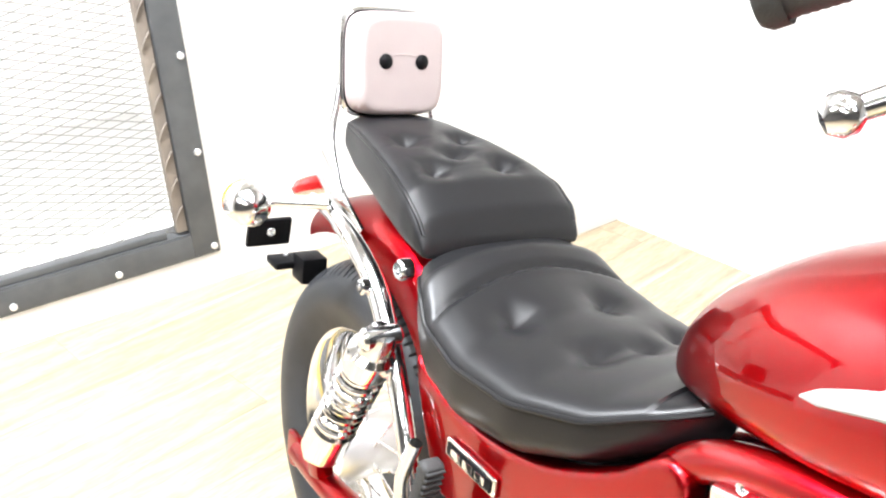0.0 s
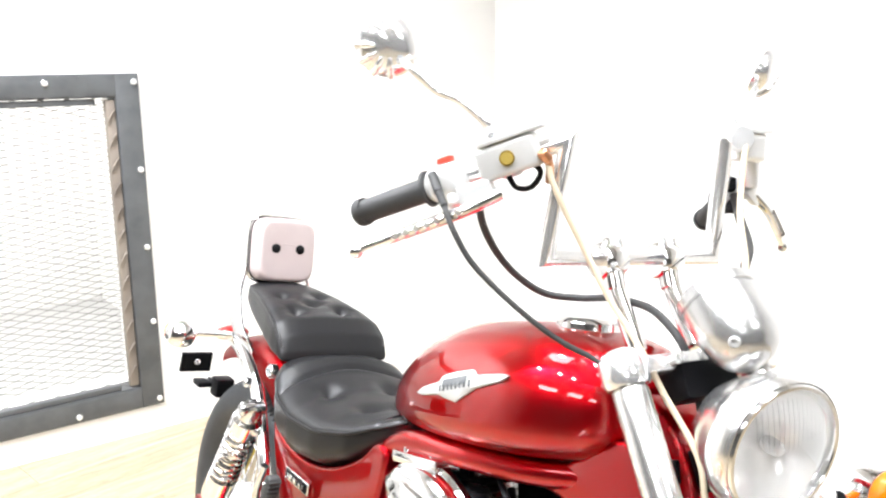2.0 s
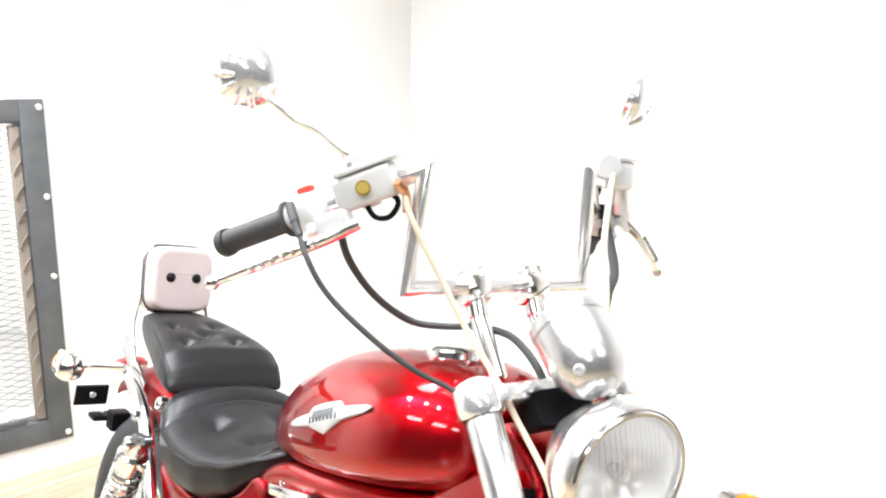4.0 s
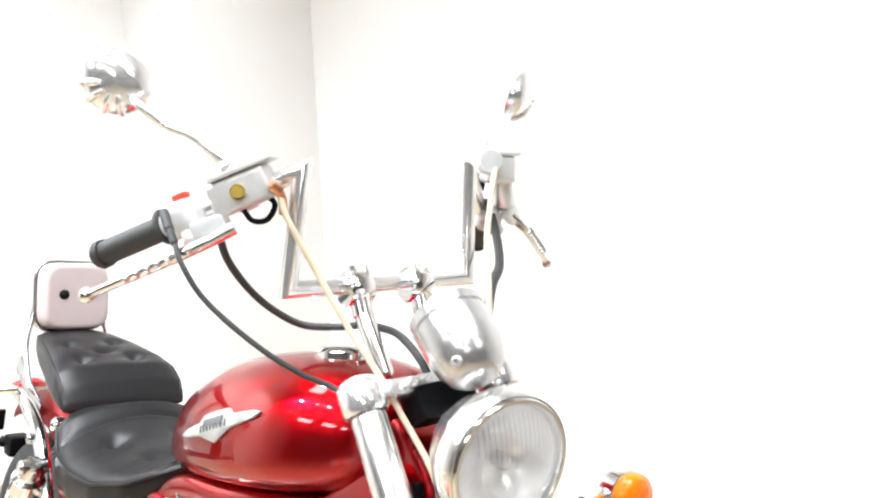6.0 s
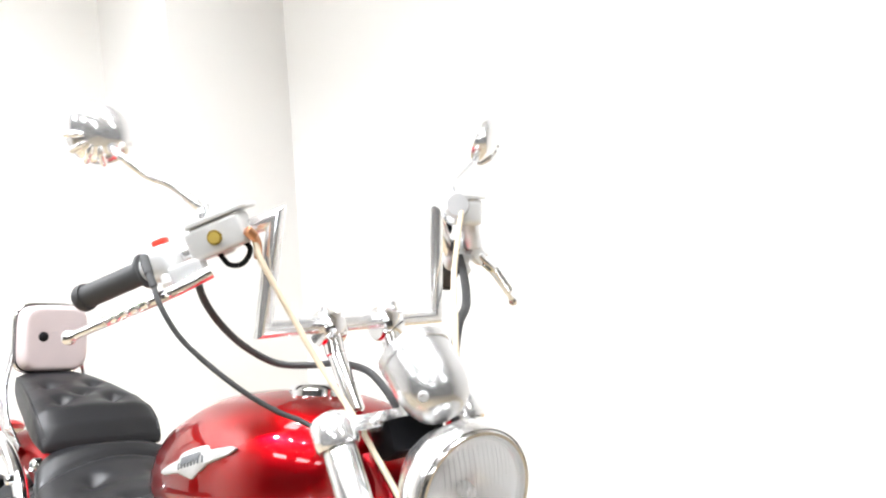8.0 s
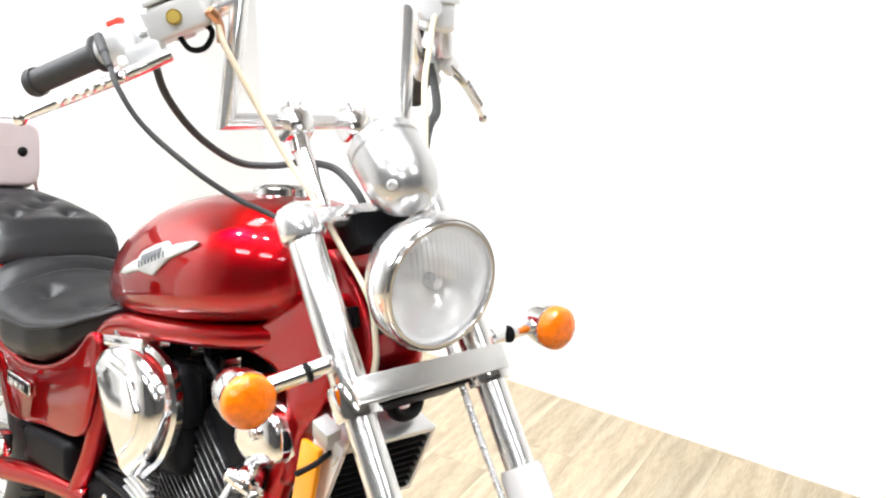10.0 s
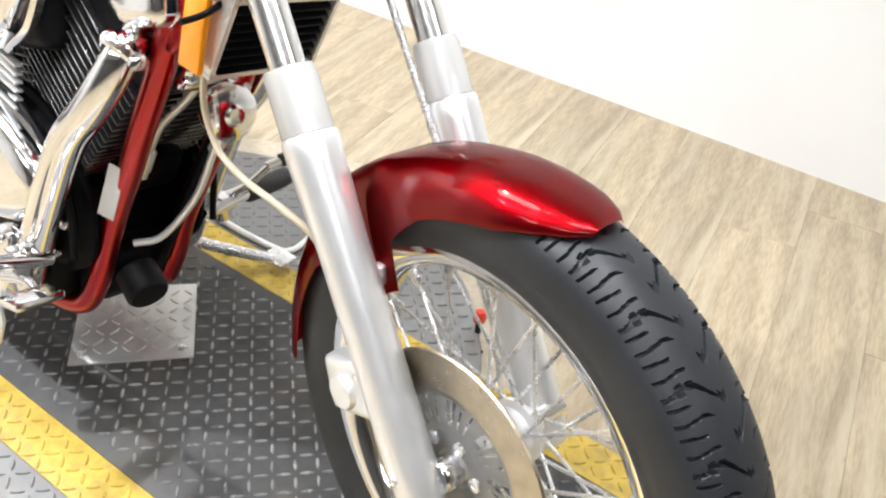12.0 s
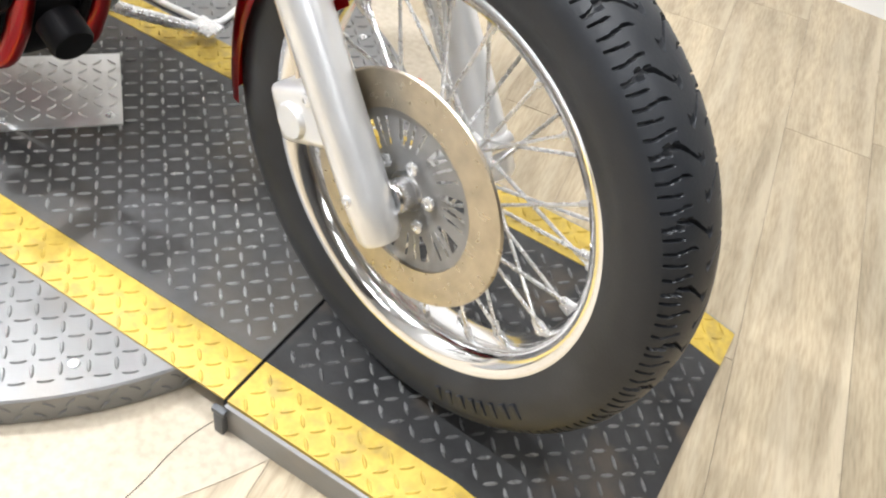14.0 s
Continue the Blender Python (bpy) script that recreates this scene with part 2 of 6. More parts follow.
def box(sx, sy, sz, m=None, bevel=0.003, seg=2):
    bm = bmesh.new()
    bmesh.ops.create_cube(bm, size=1)
    bm.transform(Matrix.Diagonal((sx, sy, sz, 1)))
    if bevel:
        bmesh.ops.bevel(bm, geom=bm.edges[:], offset=min(bevel, 0.45 * min(sx, sy, sz)), segments=seg, profile=0.6, affect="EDGES")
    if m is not None:
        bm.transform(m)
    return bm


def between(a, b, roll=0.0):
    """A pose whose x axis runs from a to b, centred between them."""
    a, b = Vector(a), Vector(b)
    q = (b - a).to_track_quat("X", "Z")
    return Matrix.Translation((a + b) / 2) @ q.to_matrix().to_4x4() @ pose(0, 0, 0, roll)


def bar(a, b, w, h, bevel=0.003, roll=0.0):
    return box((Vector(b) - Vector(a)).length, w, h, between(a, b, roll), bevel)


def rod(a, b, r, n=14, bevel=0.15):
    a, b = Vector(a), Vector(b)
    d, length = (b - a), (b - a).length
    e = min(bevel * r * 2, 0.3 * length)
    return lathe([(0, 0), (r - e, 0), (r, e), (r, length - e), (r - e, length), (0, length)], a, d, n)


def plate(outline, thick, m, bevel=0.002, seg=2):
    """A flat piece of the given outline (x, y), thick along z."""
    bm = bmesh.new()
    face = bm.faces.new([bm.verts.new((x, y, -thick / 2)) for x, y in outline])
    ext = bmesh.ops.extrude_face_region(bm, geom=[face])
    bmesh.ops.translate(bm, vec=(0, 0, thick), verts=[g for g in ext["geom"] if isinstance(g, bmesh.types.BMVert)])
    if bevel:
        bmesh.ops.bevel(bm, geom=bm.edges[:], offset=bevel, segments=seg, profile=0.6, affect="EDGES")
    bm.transform(m)
    return bm


def bolt(at, axis, r=0.006, h=0.004):
    return lathe([(0, -0.002), (r, -0.002), (r, h * 0.7), (r * 0.75, h), (r * 0.4, h), (r * 0.4, h * 0.5), (0, h * 0.5)], at, axis, 12)


def sweep_values(xs, ys, q):
    """Smooth values between stations."""
    out = np.interp(q, xs, ys)
    for _ in range(6):
        out[1:-1] = 0.25 * out[:-2] + 0.5 * out[1:-1] + 0.25 * out[2:]
    return out


def sgn_pow(v, p):
    return math.copysign(abs(v) ** p, v)


# ---- the room ----
WX, SY, CX, CY = -2.917, 1.96, -2.394, 1.37   # window wall, side wall, boxed-out corner
TOP = 3.3
WIN = (-1.30, 0.525, 0.196, 1.330)            # opening in the window wall: y from, y to, z from, z to


def slab(name, x0, x1, y0, y1, z0, z1, mat, label, category="wall", bevel=0.0):
    return thing(name, box(x1 - x0, y1 - y0, z1 - z0, pose((x0 + x1) / 2, (y0 + y1) / 2, (z0 + z1) / 2), bevel), mat, label, category, kind="structure")


wall = join(
    box(0.2, WIN[0] + 5.2, TOP, pose(WX - 0.1, (WIN[0] - 5.2) / 2, TOP / 2), 0),
    box(0.2, CY - WIN[1], TOP, pose(WX - 0.1, (WIN[1] + CY) / 2, TOP / 2), 0),
    box(0.2, WIN[1] - WIN[0], WIN[2], pose(WX - 0.1, (WIN[0] + WIN[1]) / 2, WIN[2] / 2), 0),
    box(0.2, WIN[1] - WIN[0], TOP - WIN[3], pose(WX - 0.1, (WIN[0] + WIN[1]) / 2, (WIN[3] + TOP) / 2), 0))
thing("wall_west", wall, WALL, "white painted wall with a steel-framed mesh opening", "wall", kind="structure")
slab("wall_corner_box", WX - 0.2, CX, CY, SY + 0.2, 0, TOP, WALL, "white boxed-out wall corner beside the side wall", bevel=0.004)
side_turn = math.degrees(math.atan(0.016))
thing("wall_north", box(7.8, 0.2, TOP, pose(CX, 1.917, 0, 0, 0, side_turn) @ pose(3.85, 0.1, TOP / 2), 0), WALL, "smooth white painted side wall meeting the plank floor", "wall", kind="structure")
# South and east walls are unseen, added to close the room with dark reflections
slab("wall_south", WX - 0.2, 5.2, -5.4, -5.2, 0, TOP, UNSEEN_WALL, "unseen dark grey wall closing the room, toned to darken reflections")
slab("wall_east", 5.2, 5.4, -5.4, SY + 0.2, 0, TOP, UNSEEN_WALL, "unseen dark grey end wall, toned to darken reflections")
slab("ceiling", WX - 0.2, 5.4, -5.4, SY + 0.2, TOP, TOP + 0.1, CEIL, "unseen ceiling, greyed to keep reflections on the bike dark", "ceiling")
slab("floor", WX - 2.4, 5.4, -5.4, SY + 0.2, -0.1, -0.0015, GROUT, "pale oak-look vinyl plank floor with fine joints", "floor")

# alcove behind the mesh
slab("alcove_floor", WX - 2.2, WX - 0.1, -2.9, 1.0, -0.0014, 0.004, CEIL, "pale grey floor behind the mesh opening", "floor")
slab("alcove_back", WX - 2.3, WX - 2.2, -3.0, 2.0, 0, 2.6, WALL, "bright white wall behind the mesh opening")
slab("alcove_side", WX - 2.2, WX - 0.2, 1.0, 1.1, 0, 2.6, WALL, "white side wall behind the mesh opening")
slab("alcove_end", WX - 2.2, WX - 0.2, -3.0, -2.9, 0, 2.6, WALL, "white end wall behind the mesh opening")
slab("alcove_ceiling", WX - 2.3, WX - 0.2, -3.0, 2.0, 2.6, 2.7, WALL, "white ceiling behind the mesh opening", "ceiling")
# Unseen area lamp, added to make the view through the mesh white
area_lamp("alcove_fill", WX - 1.1, -0.6, 2.55, 1.6, 2.6, 82, (1, 0.99, 0.98))

# ---- ceiling lights: soft panels added unseen for fill, and a track of spotlights ----
def add_fill_panel(x, y):
    ob = thing("ceiling_light", box(1.24, 0.64, 0.05, pose(x, y, TOP - 0.025), 0.006), SATIN, "unseen white ceiling panel, added for soft fill light", "ceiling light", "ceiling light panels")
    part("diffuser", box(1.18, 0.58, 0.012, pose(x, y, TOP - 0.052), 0.002), LAMP_SOFT, ob)
    area_lamp("panel_fill", x, y, TOP - 0.066, 1.16, 0.56, PANEL_WATTS if y > -1 else 1.6 * PANEL_WATTS)


def spotlight(x, y, watts=1.0):
    ob = thing("spotlight", lathe([(0, 0), (0.05, 0), (0.055, -0.02), (0.055, -0.12), (0.05, -0.125), (0.047, -0.11), (0.047, -0.1), (0, -0.1)], (x, y, TOP), (0, 0, 1), 24), BLACK_PAINT, "round black ceiling spotlight, switched on", "spotlight", "ceiling spotlights")
    part("bulb", lathe([(0, 0), (0.043, 0), (0.043, -0.004), (0, -0.006)], (x, y, TOP - 0.1), (0, 0, 1), 20), LAMP_GLOW, ob)
    data = bpy.data.lights.new("spot_lamp", "SPOT")
    data.spot_size, data.spot_blend = radians(125), 0.7
    data.energy, data.shadow_soft_size, data.color = SPOT_WATTS * watts, 0.045, (0.955, 0.99, 1.05)
    lamp = new("spot_lamp", data)
    lamp.location = (x, y, TOP - 0.18)


LAMP_SOFT = glowing("diffuser_glow", (1.0, 0.97, 0.92), 4.0)
PANEL_WATTS, SPOT_WATTS = 12, 62
for x in (-1.5, 0.6, 2.7):
    for y in (0.3, -2.7):
        add_fill_panel(x, y)
for x, watts in ((-1.2, 1.0), (-0.5, 1.0), (0.2, 0.85), (0.9, 0.7)):
    spotlight(x, -0.75, watts)
for x in (-0.5, 0.6):
    spotlight(x, 0.6, 1.45)
# Extra unseen spots; the strong one is added to whiten the window-side floor
for x, y, watts in ((-2.0, -0.7, 7.5), (-1.7, 0.5, 1.0)):
    spotlight(x, y, watts)

# ---- the mesh opening's frame ----
FX = WX
y0, y1, z0, z1 = WIN
win = thing("window_1", join(
    box(0.012, 0.085, z1 - z0 + 0.17, pose(FX + 0.008, y1 + 0.036, (z0 + z1) / 2), 0.002),
    box(0.012, y1 - y0 - 0.014, 0.08, pose(FX + 0.008, (y0 + y1) / 2, z0 - 0.045), 0.002),
    box(0.012, y1 - y0 - 0.014, 0.08, pose(FX + 0.008, (y0 + y1) / 2, z1 + 0.045), 0.002)), DARK_STEEL, "dark bolted steel window frame filled with expanded metal mesh", "window", kind="structure")
part("flange", join(
    box(0.10, 0.006, z1 - z0, pose(FX - 0.04, y1 - 0.006, (z0 + z1) / 2), 0.001),
    box(0.10, y1 - y0, 0.006, pose(FX - 0.04, (y0 + y1) / 2, z0 - 0.002), 0.001),
    box(0.10, y1 - y0, 0.006, pose(FX - 0.04, (y0 + y1) / 2, z1 + 0.002), 0.001)), DARK_STEEL, win)
part("edge_strip", join(
    box(0.03, 0.034, z1 - z0 - 0.02, pose(FX - 0.012, y1 - 0.028, (z0 + z1) / 2), 0.004),
    *[tube([(FX + 0.006, y1 - 0.045, z0 + 0.05 + k * 0.09), (FX + 0.009, y1 - 0.03, z0 + 0.08 + k * 0.09), (FX + 0.006, y1 - 0.014, z0 + 0.10 + k * 0.09)], 0.004, 6, 4) for k in range(12)]), RUST, win, "rusty brown weld-marked edge strip")
part("lower_strip", join(box(0.03, y1 - y0 - 0.1, 0.022, pose(FX - 0.012, (y0 + y1) / 2 - 0.03, z0 + 0.013), 0.004),
                         box(0.03, y1 - y0 - 0.1, 0.022, pose(FX - 0.012, (y0 + y1) / 2 - 0.03, z1 - 0.016), 0.004)), DARK_STEEL, win)
for k in range(5):
    part("bolt", bolt((FX + 0.014, 0.585, (0.136, 0.457, 0.756, 1.057, 1.385)[k]), (1, 0, 0), 0.011, 0.008), SATIN, win, "pale bolt head")
for k in range(1, 6):
    for z in (0.134, 1.385):
        part("bolt", bolt((FX + 0.014, 0.580 - k * 0.305, z), (1, 0, 0), 0.011, 0.008), SATIN, win, "pale bolt head")


def expanded_mesh(ya, yb, za, zb, x, sw=0.026, lw=0.046, w=0.0032):
    """Diamond mesh of thin twisted strands, long way along y."""
    bm = bmesh.new()
    rows, cols = int((zb - za) / sw * 2), int((yb - ya) / lw)

    def strand(a, b):
        a, b = Vector(a), Vector(b)
        d = (b - a).normalized()
        n1 = Vector((1, 0, 0))
        n2 = d.cross(n1)
        ring = [[bm.verts.new(p + s * n1 * w * 0.55 + q * n2 * w * 0.5) for s, q in ((-1, -0.4), (0.4, -1), (1, 0.4), (-0.4, 1))] for p in (a, b)]
        for k in range(4):
            bm.faces.new((ring[0][k], ring[0][(k + 1) % 4], ring[1][(k + 1) % 4], ring[1][k]))

    for r in range(rows):
        for c in range(cols):
            ya_ = ya + c * lw
            z = za + r * sw / 2
            s = 1 if (r + c) % 2 else -1
            if s > 0:
                strand((x, ya_, z), (x + 0.002, ya_ + lw, z + sw / 2))
            else:
                strand((x, ya_, z + sw / 2), (x + 0.002, ya_ + lw, z))
    return bm


mesh_part = part("mesh", expanded_mesh(y0, y1 - 0.012, z0, z1, FX - 0.03), MESH, win, "fine diamond-shaped expanded metal mesh")
mesh_part["kind"] = "stuff"

# behind the mesh: a post and a dark case
thing("post", box(0.06, 0.075, 1.5, pose(FX - 0.32, -0.055, 0.75), 0.006), TAN, "tan upright post behind the metal mesh", "post")
thing("equipment_case", join(box(0.10, 0.26, 0.16, pose(FX - 0.18, -0.80, 0.435), 0.008), box(0.12, 0.30, 0.355, pose(FX - 0.18, -0.82, 0.178), 0.01)), BLACK, "dark grey equipment case standing behind the mesh", "case")

# ---- floor planks (far strip beside the wall and the front) ----
PW, PL, TURN = 0.19, 1.22, math.radians(8.6)
plank_mesh = []
for k in range(3):
    bm = box(PW - 0.0008, PL - 0.0008, 0.004, None, 0.0004, 1)
    me = bpy.data.meshes.new("plank")
    bm.to_mesh(me)
    bm.free()
    me.materials.append(PLANK)
    plank_mesh.append(me)
FLOOR_OB = bpy.data.objects["floor"]


def lay_planks():
    ca, sa = math.cos(TURN), math.sin(TURN)
    n = 0
    rest = bmesh.new()
    x_lo, x_hi, y_lo, y_hi = WX - 0.1, 5.25, -5.25, SY + 0.1
    for i in range(-45, 45):
        for j in range(-9, 9):
            u, v = (i + 0.5) * PW, (j + 0.5 + 0.37 * (i % 3) + 0.21 * (i % 2)) * PL
            x, y = ca * u - sa * v - 0.2, sa * u + ca * v
            if not (x_lo - 0.4 < x < x_hi + 0.4 and y_lo - 0.75 < y < y_hi + 0.75):
                continue
            m = pose(x, y, -0.002, 0, 0, math.degrees(TURN))
            whole = x_lo + 0.3 < x < x_hi - 0.3 and y_lo + 0.7 < y < y_hi - 0.65
            near = -2.9 < x < 2.2 and -1.6 < y and n < 300
            if near and whole:
                ob = new("plank", plank_mesh[(i * 7 + j) % 3])
                ob.parent, ob.matrix_basis = FLOOR_OB, m
                n += 1
                continue
            a = box(PW - 0.0008, PL - 0.0008, 0.004, None, 0)
            if not whole:
                inv = m.inverted()
                for co, no in (((x_lo, 0, 0), (-1, 0, 0)), ((x_hi, 0, 0), (1, 0, 0)), ((0, y_lo, 0), (0, -1, 0)), ((0, y_hi, 0), (0, 1, 0))):
                    bmesh.ops.bisect_plane(a, geom=a.verts[:] + a.edges[:] + a.faces[:], plane_co=inv @ Vector(co), plane_no=inv.to_3x3() @ Vector(no), clear_outer=True)
                if not a.faces:
                    a.free()
                    continue
            me = bpy.data.meshes.new("plank")
            if near:
                a.to_mesh(me)
                me.materials.append(PLANK)
                ob = new("plank", me)
                ob.parent, ob.matrix_basis = FLOOR_OB, m
                n += 1
            else:
                a.transform(m)
                a.to_mesh(me)
                rest.from_mesh(me)
                bpy.data.meshes.remove(me)
            a.free()
    ob = part("far_planks", rest, PLANK, FLOOR_OB)
    ob["kind"] = "stuff"


# ---- the turntable lift ----
LZ = 0.06
TC, TR = (-0.560, 0.327), 0.652


def lugs(inside, x0, x1, y0, y1, pitch=0.035, length=0.0240, width=0.0056, height=0.0026, turn=0.0, z=LZ):
    """Raised lozenges of a chequer plate, alternately turned."""
    bm = bmesh.new()
    nx, ny = int((x1 - x0) / pitch * 1.5) + 2, int((y1 - y0) / pitch * 1.5) + 2
    cx, cy = (x0 + x1) / 2, (y0 + y1) / 2
    ct, st_ = math.cos(turn), math.sin(turn)
    for i in range(-nx, nx):
        for j in range(-ny, ny):
            px_, py_ = i * pitch * 0.72, j * pitch * 0.72
            x, y = cx + ct * px_ - st_ * py_, cy + st_ * px_ + ct * py_
            if not inside(x, y):
                continue
            a = turn + (math.pi / 4 if (i + j) % 2 else -math.pi / 4)
            d, e = Vector((math.cos(a), math.sin(a), 0)), Vector((-math.sin(a), math.cos(a), 0))
            p = Vector((x, y, z))
            base = [bm.verts.new(p + d * length * s * 0.5 + e * width * q * 0.5) for s, q in ((-1, 0), (-0.45, -1), (0.45, -1), (1, 0), (0.45, 1), (-0.45, 1))]
            up = Vector((0, 0, height))
            top = [bm.verts.new(p + up + d * length * s * 0.5 + e * width * q * 0.5) for s, q in ((-0.7, 0), (-0.3, -0.45), (0.3, -0.45), (0.7, 0), (0.3, 0.45), (-0.3, 0.45))]
            for k in range(6):
                bm.faces.new((base[k], base[(k + 1) % 6], top[(k + 1) % 6], top[k]))
            bm.faces.new(top)
    return bm


def in_disc(x, y, r=TR - 0.012):
    return math.hypot(x - TC[0], y - TC[1]) < r


part("filler_ring", lathe([(TR - 0.02, -0.004), (TR + 0.155, -0.004), (TR + 0.157, 0.0012), (TR - 0.02, 0.0014)], (*TC, 0.0005), (0, 0, 1), 128), STONE, FLOOR_OB, "cracked beige filler ring round the turntable")
lift = tagged(new("turntable_lift"), "round bare diamond-plate turntable with a black lane and yellow stripes", "turntable")
disc_bm = lathe([(0, -0.055), (TR - 0.01, -0.055), (TR - 0.002, -0.053), (TR, -0.003), (TR - 0.003, 0), (0, 0)], (*TC, LZ - 0.002), (0, 0, 1), 128)
part("disc", disc_bm, SILVER, lift, "round bare diamond-plate disc")
LY0, LY1, SW = 0.013, 0.638, 0.082          # lane: outer edges, stripe width
LM, edge = (LY0 + LY1) / 2, LY1 - SW
inner = LY0 + SW
RAMP0, RAMP1 = 0.42, 0.656                  # the front flap lies level, then slopes to the floor
part("lane", box(1.32, edge - inner, 0.004, pose(-0.562, LM, LZ + 0.0005), 0.001), DECK, lift, "scuffed black diamond-plate lane")


def flap_z(x):
    return LZ + 0.0025 if x < RAMP0 else LZ + 0.0025 - (LZ - 0.004) * (x - RAMP0) / (RAMP1 - RAMP0)


def flap_piece(y0, y1, lift_by=0.0):
    """A strip of the front flap with its level part and its slope."""
    xs = (0.104, RAMP0, RAMP1)
    rings = [[(x, y0, 0.001), (x, y1, 0.001), (x, y1, flap_z(x) + lift_by), (x, y0, flap_z(x) + lift_by)] for x in xs]
    return loft(rings)


front = part("front_flap", flap_piece(inner, edge), FLAP, lift, "black diamond-plate flap sloping down to the floor in front", angle=3)
rear = part("rear_flap", join(box(0.50, edge - inner, 0.05, pose(-1.484, LM, LZ - 0.0225), 0.002)), DECK, lift, "black diamond-plate flap behind the joint")
for y in (LY0 + SW / 2, LY1 - SW / 2):
    part("stripe", box(1.32, SW - 0.002, 0.004, pose(-0.562, y, LZ + 0.0008), 0.001), YELLOW, lift, "worn yellow painted edge stripe")
    part("stripe", flap_piece(y - SW / 2 + 0.001, y + SW / 2 - 0.001, 0.0004), YELLOW, front, "worn yellow painted edge stripe", angle=3)
    part("stripe", box(0.50, SW - 0.002, 0.051, pose(-1.484, y, LZ - 0.0227), 0.002), YELLOW, rear, "worn yellow painted edge stripe")
    ys = y + (-(SW / 2 + 0.0035) if y < 0.2 else SW / 2 + 0.0035)
    part("side_plate", flap_piece(ys - 0.003, ys + 0.003, -0.004), SILVER, front, "bare metal side plate", angle=3)
    part("side_plate", box(0.50, 0.006, 0.044, pose(-1.484, ys, LZ - 0.028), 0.001), SILVER, rear, "bare metal side plate")
for x in (0.101, -1.228):
    part("joint", box(0.007, LY1 - LY0, 0.03, pose(x, LM, LZ - 0.016), 0), BLACK, lift)


def stuff(ob):
    ob["kind"] = "stuff"
    return ob


T = LZ + 0.0024


def on_flap(ob):
    """Lets the raised pattern follow the flap's slope."""
    for v in ob.data.vertices:
        v.co.z += flap_z(v.co.x) - flap_z(0.2)
    return ob


in_stripe = lambda y: LY0 + 0.006 < y < inner - 0.006 or edge + 0.006 < y < LY1 - 0.006
stuff(part("lane_relief", lugs(lambda x, y: -1.215 < x < 0.092 and inner + 0.006 < y < edge - 0.006, -1.2, 0.09, LY0, LY1, z=T), LUG, lift))
on_flap(stuff(part("flap_relief", lugs(lambda x, y: 0.112 < x < 0.645 and inner + 0.006 < y < edge - 0.006, 0.1, 0.66, LY0, LY1, z=T), FLAP_LUG, front)))
stuff(part("stripe_relief", lugs(lambda x, y: -1.215 < x < 0.092 and in_stripe(y), -1.2, 0.09, LY0, LY1, z=T + 0.0003), YELLOW, lift))
on_flap(stuff(part("stripe_relief", lugs(lambda x, y: 0.112 < x < 0.645 and in_stripe(y), 0.1, 0.66, LY0, LY1, z=T + 0.0003), YELLOW, front)))
stuff(part("disc_relief", lugs(lambda x, y: in_disc(x, y) and (y < LY0 - 0.008 or y > LY1 + 0.008), TC[0] - TR, TC[0] + TR, TC[1] - TR, TC[1] + TR, z=LZ - 0.002), SILVER, lift))
for a in (-70, -100, -40, 60, 95, 130):
    x, y = TC[0] + (TR - 0.05) * math.cos(radians(a)), TC[1] + (TR - 0.05) * math.sin(radians(a))
    part("screw", bolt((x, y, LZ - 0.001), (0, 0, 1), 0.008, 0.003), STEEL, lift)
rim_lugs = bmesh.new()
for k in range(150):
    for r in range(2):
        a = 2 * math.pi * (k + 0.5 * r) / 150
        o = Vector((math.cos(a), math.sin(a), 0))
        along = Vector((-o.y, o.x, 0))
        c = Vector((*TC, LZ - 0.018 - 0.022 * r)) + o * (TR - 0.001)
        d = (along + Vector((0, 0, 1 if (k + r) % 2 else -1))).normalized()
        e = d.cross(o)
        base = [rim_lugs.verts.new(c + d * 0.011 * s + e * 0.003 * q) for s, q in ((-1, 0), (0, -1), (1, 0), (0, 1))]
        tip = [rim_lugs.verts.new(c + o * 0.0025 + d * 0.008 * s + e * 0.0012 * q) for s, q in ((-1, 0), (0, -1), (1, 0), (0, 1))]
        for i in range(4):
            rim_lugs.faces.new((base[i], base[(i + 1) % 4], tip[(i + 1) % 4], tip[i]))
        rim_lugs.faces.new(tip)
stuff(part("rim_relief", rim_lugs, SILVER, lift))
part("joint_bracket", join(box(0.016, 0.014, 0.05, pose(0.101, 0.003, LZ - 0.034), 0.003), box(0.022, 0.010, 0.012, pose(0.101, 0.001, LZ - 0.008), 0.003)), DARK_STEEL, lift, "small dark hinge bracket at the joint")
part("floor_crack", tube([(0.083, 0.006, 0.0018), (0.074, -0.03, 0.0018), (0.071, -0.07, 0.0018), (0.072, -0.12, 0.0018), (0.066, -0.22, 0.0022)], 0.0008, 6), BLACK, FLOOR_OB, "dark crack in the floor filler")
pin = thing("lock_pin", join(box(0.028, 0.024, 0.006, pose(-0.06, 0.738, 0.004), 0.002), rod((-0.06, 0.738, 0.004), (-0.06, 0.738, 0.088), 0.006)), BLACK, "red-topped black pin standing beside the turntable", "lock pin")
part("knob", lathe([(0, 0.026), (0.008, 0.024), (0.0125, 0.016), (0.013, 0.006), (0.011, 0.0), (0, 0.0)], (-0.06, 0.738, 0.086), (0, 0, 1), 20), SWITCH_RED, pin, "round red knob")
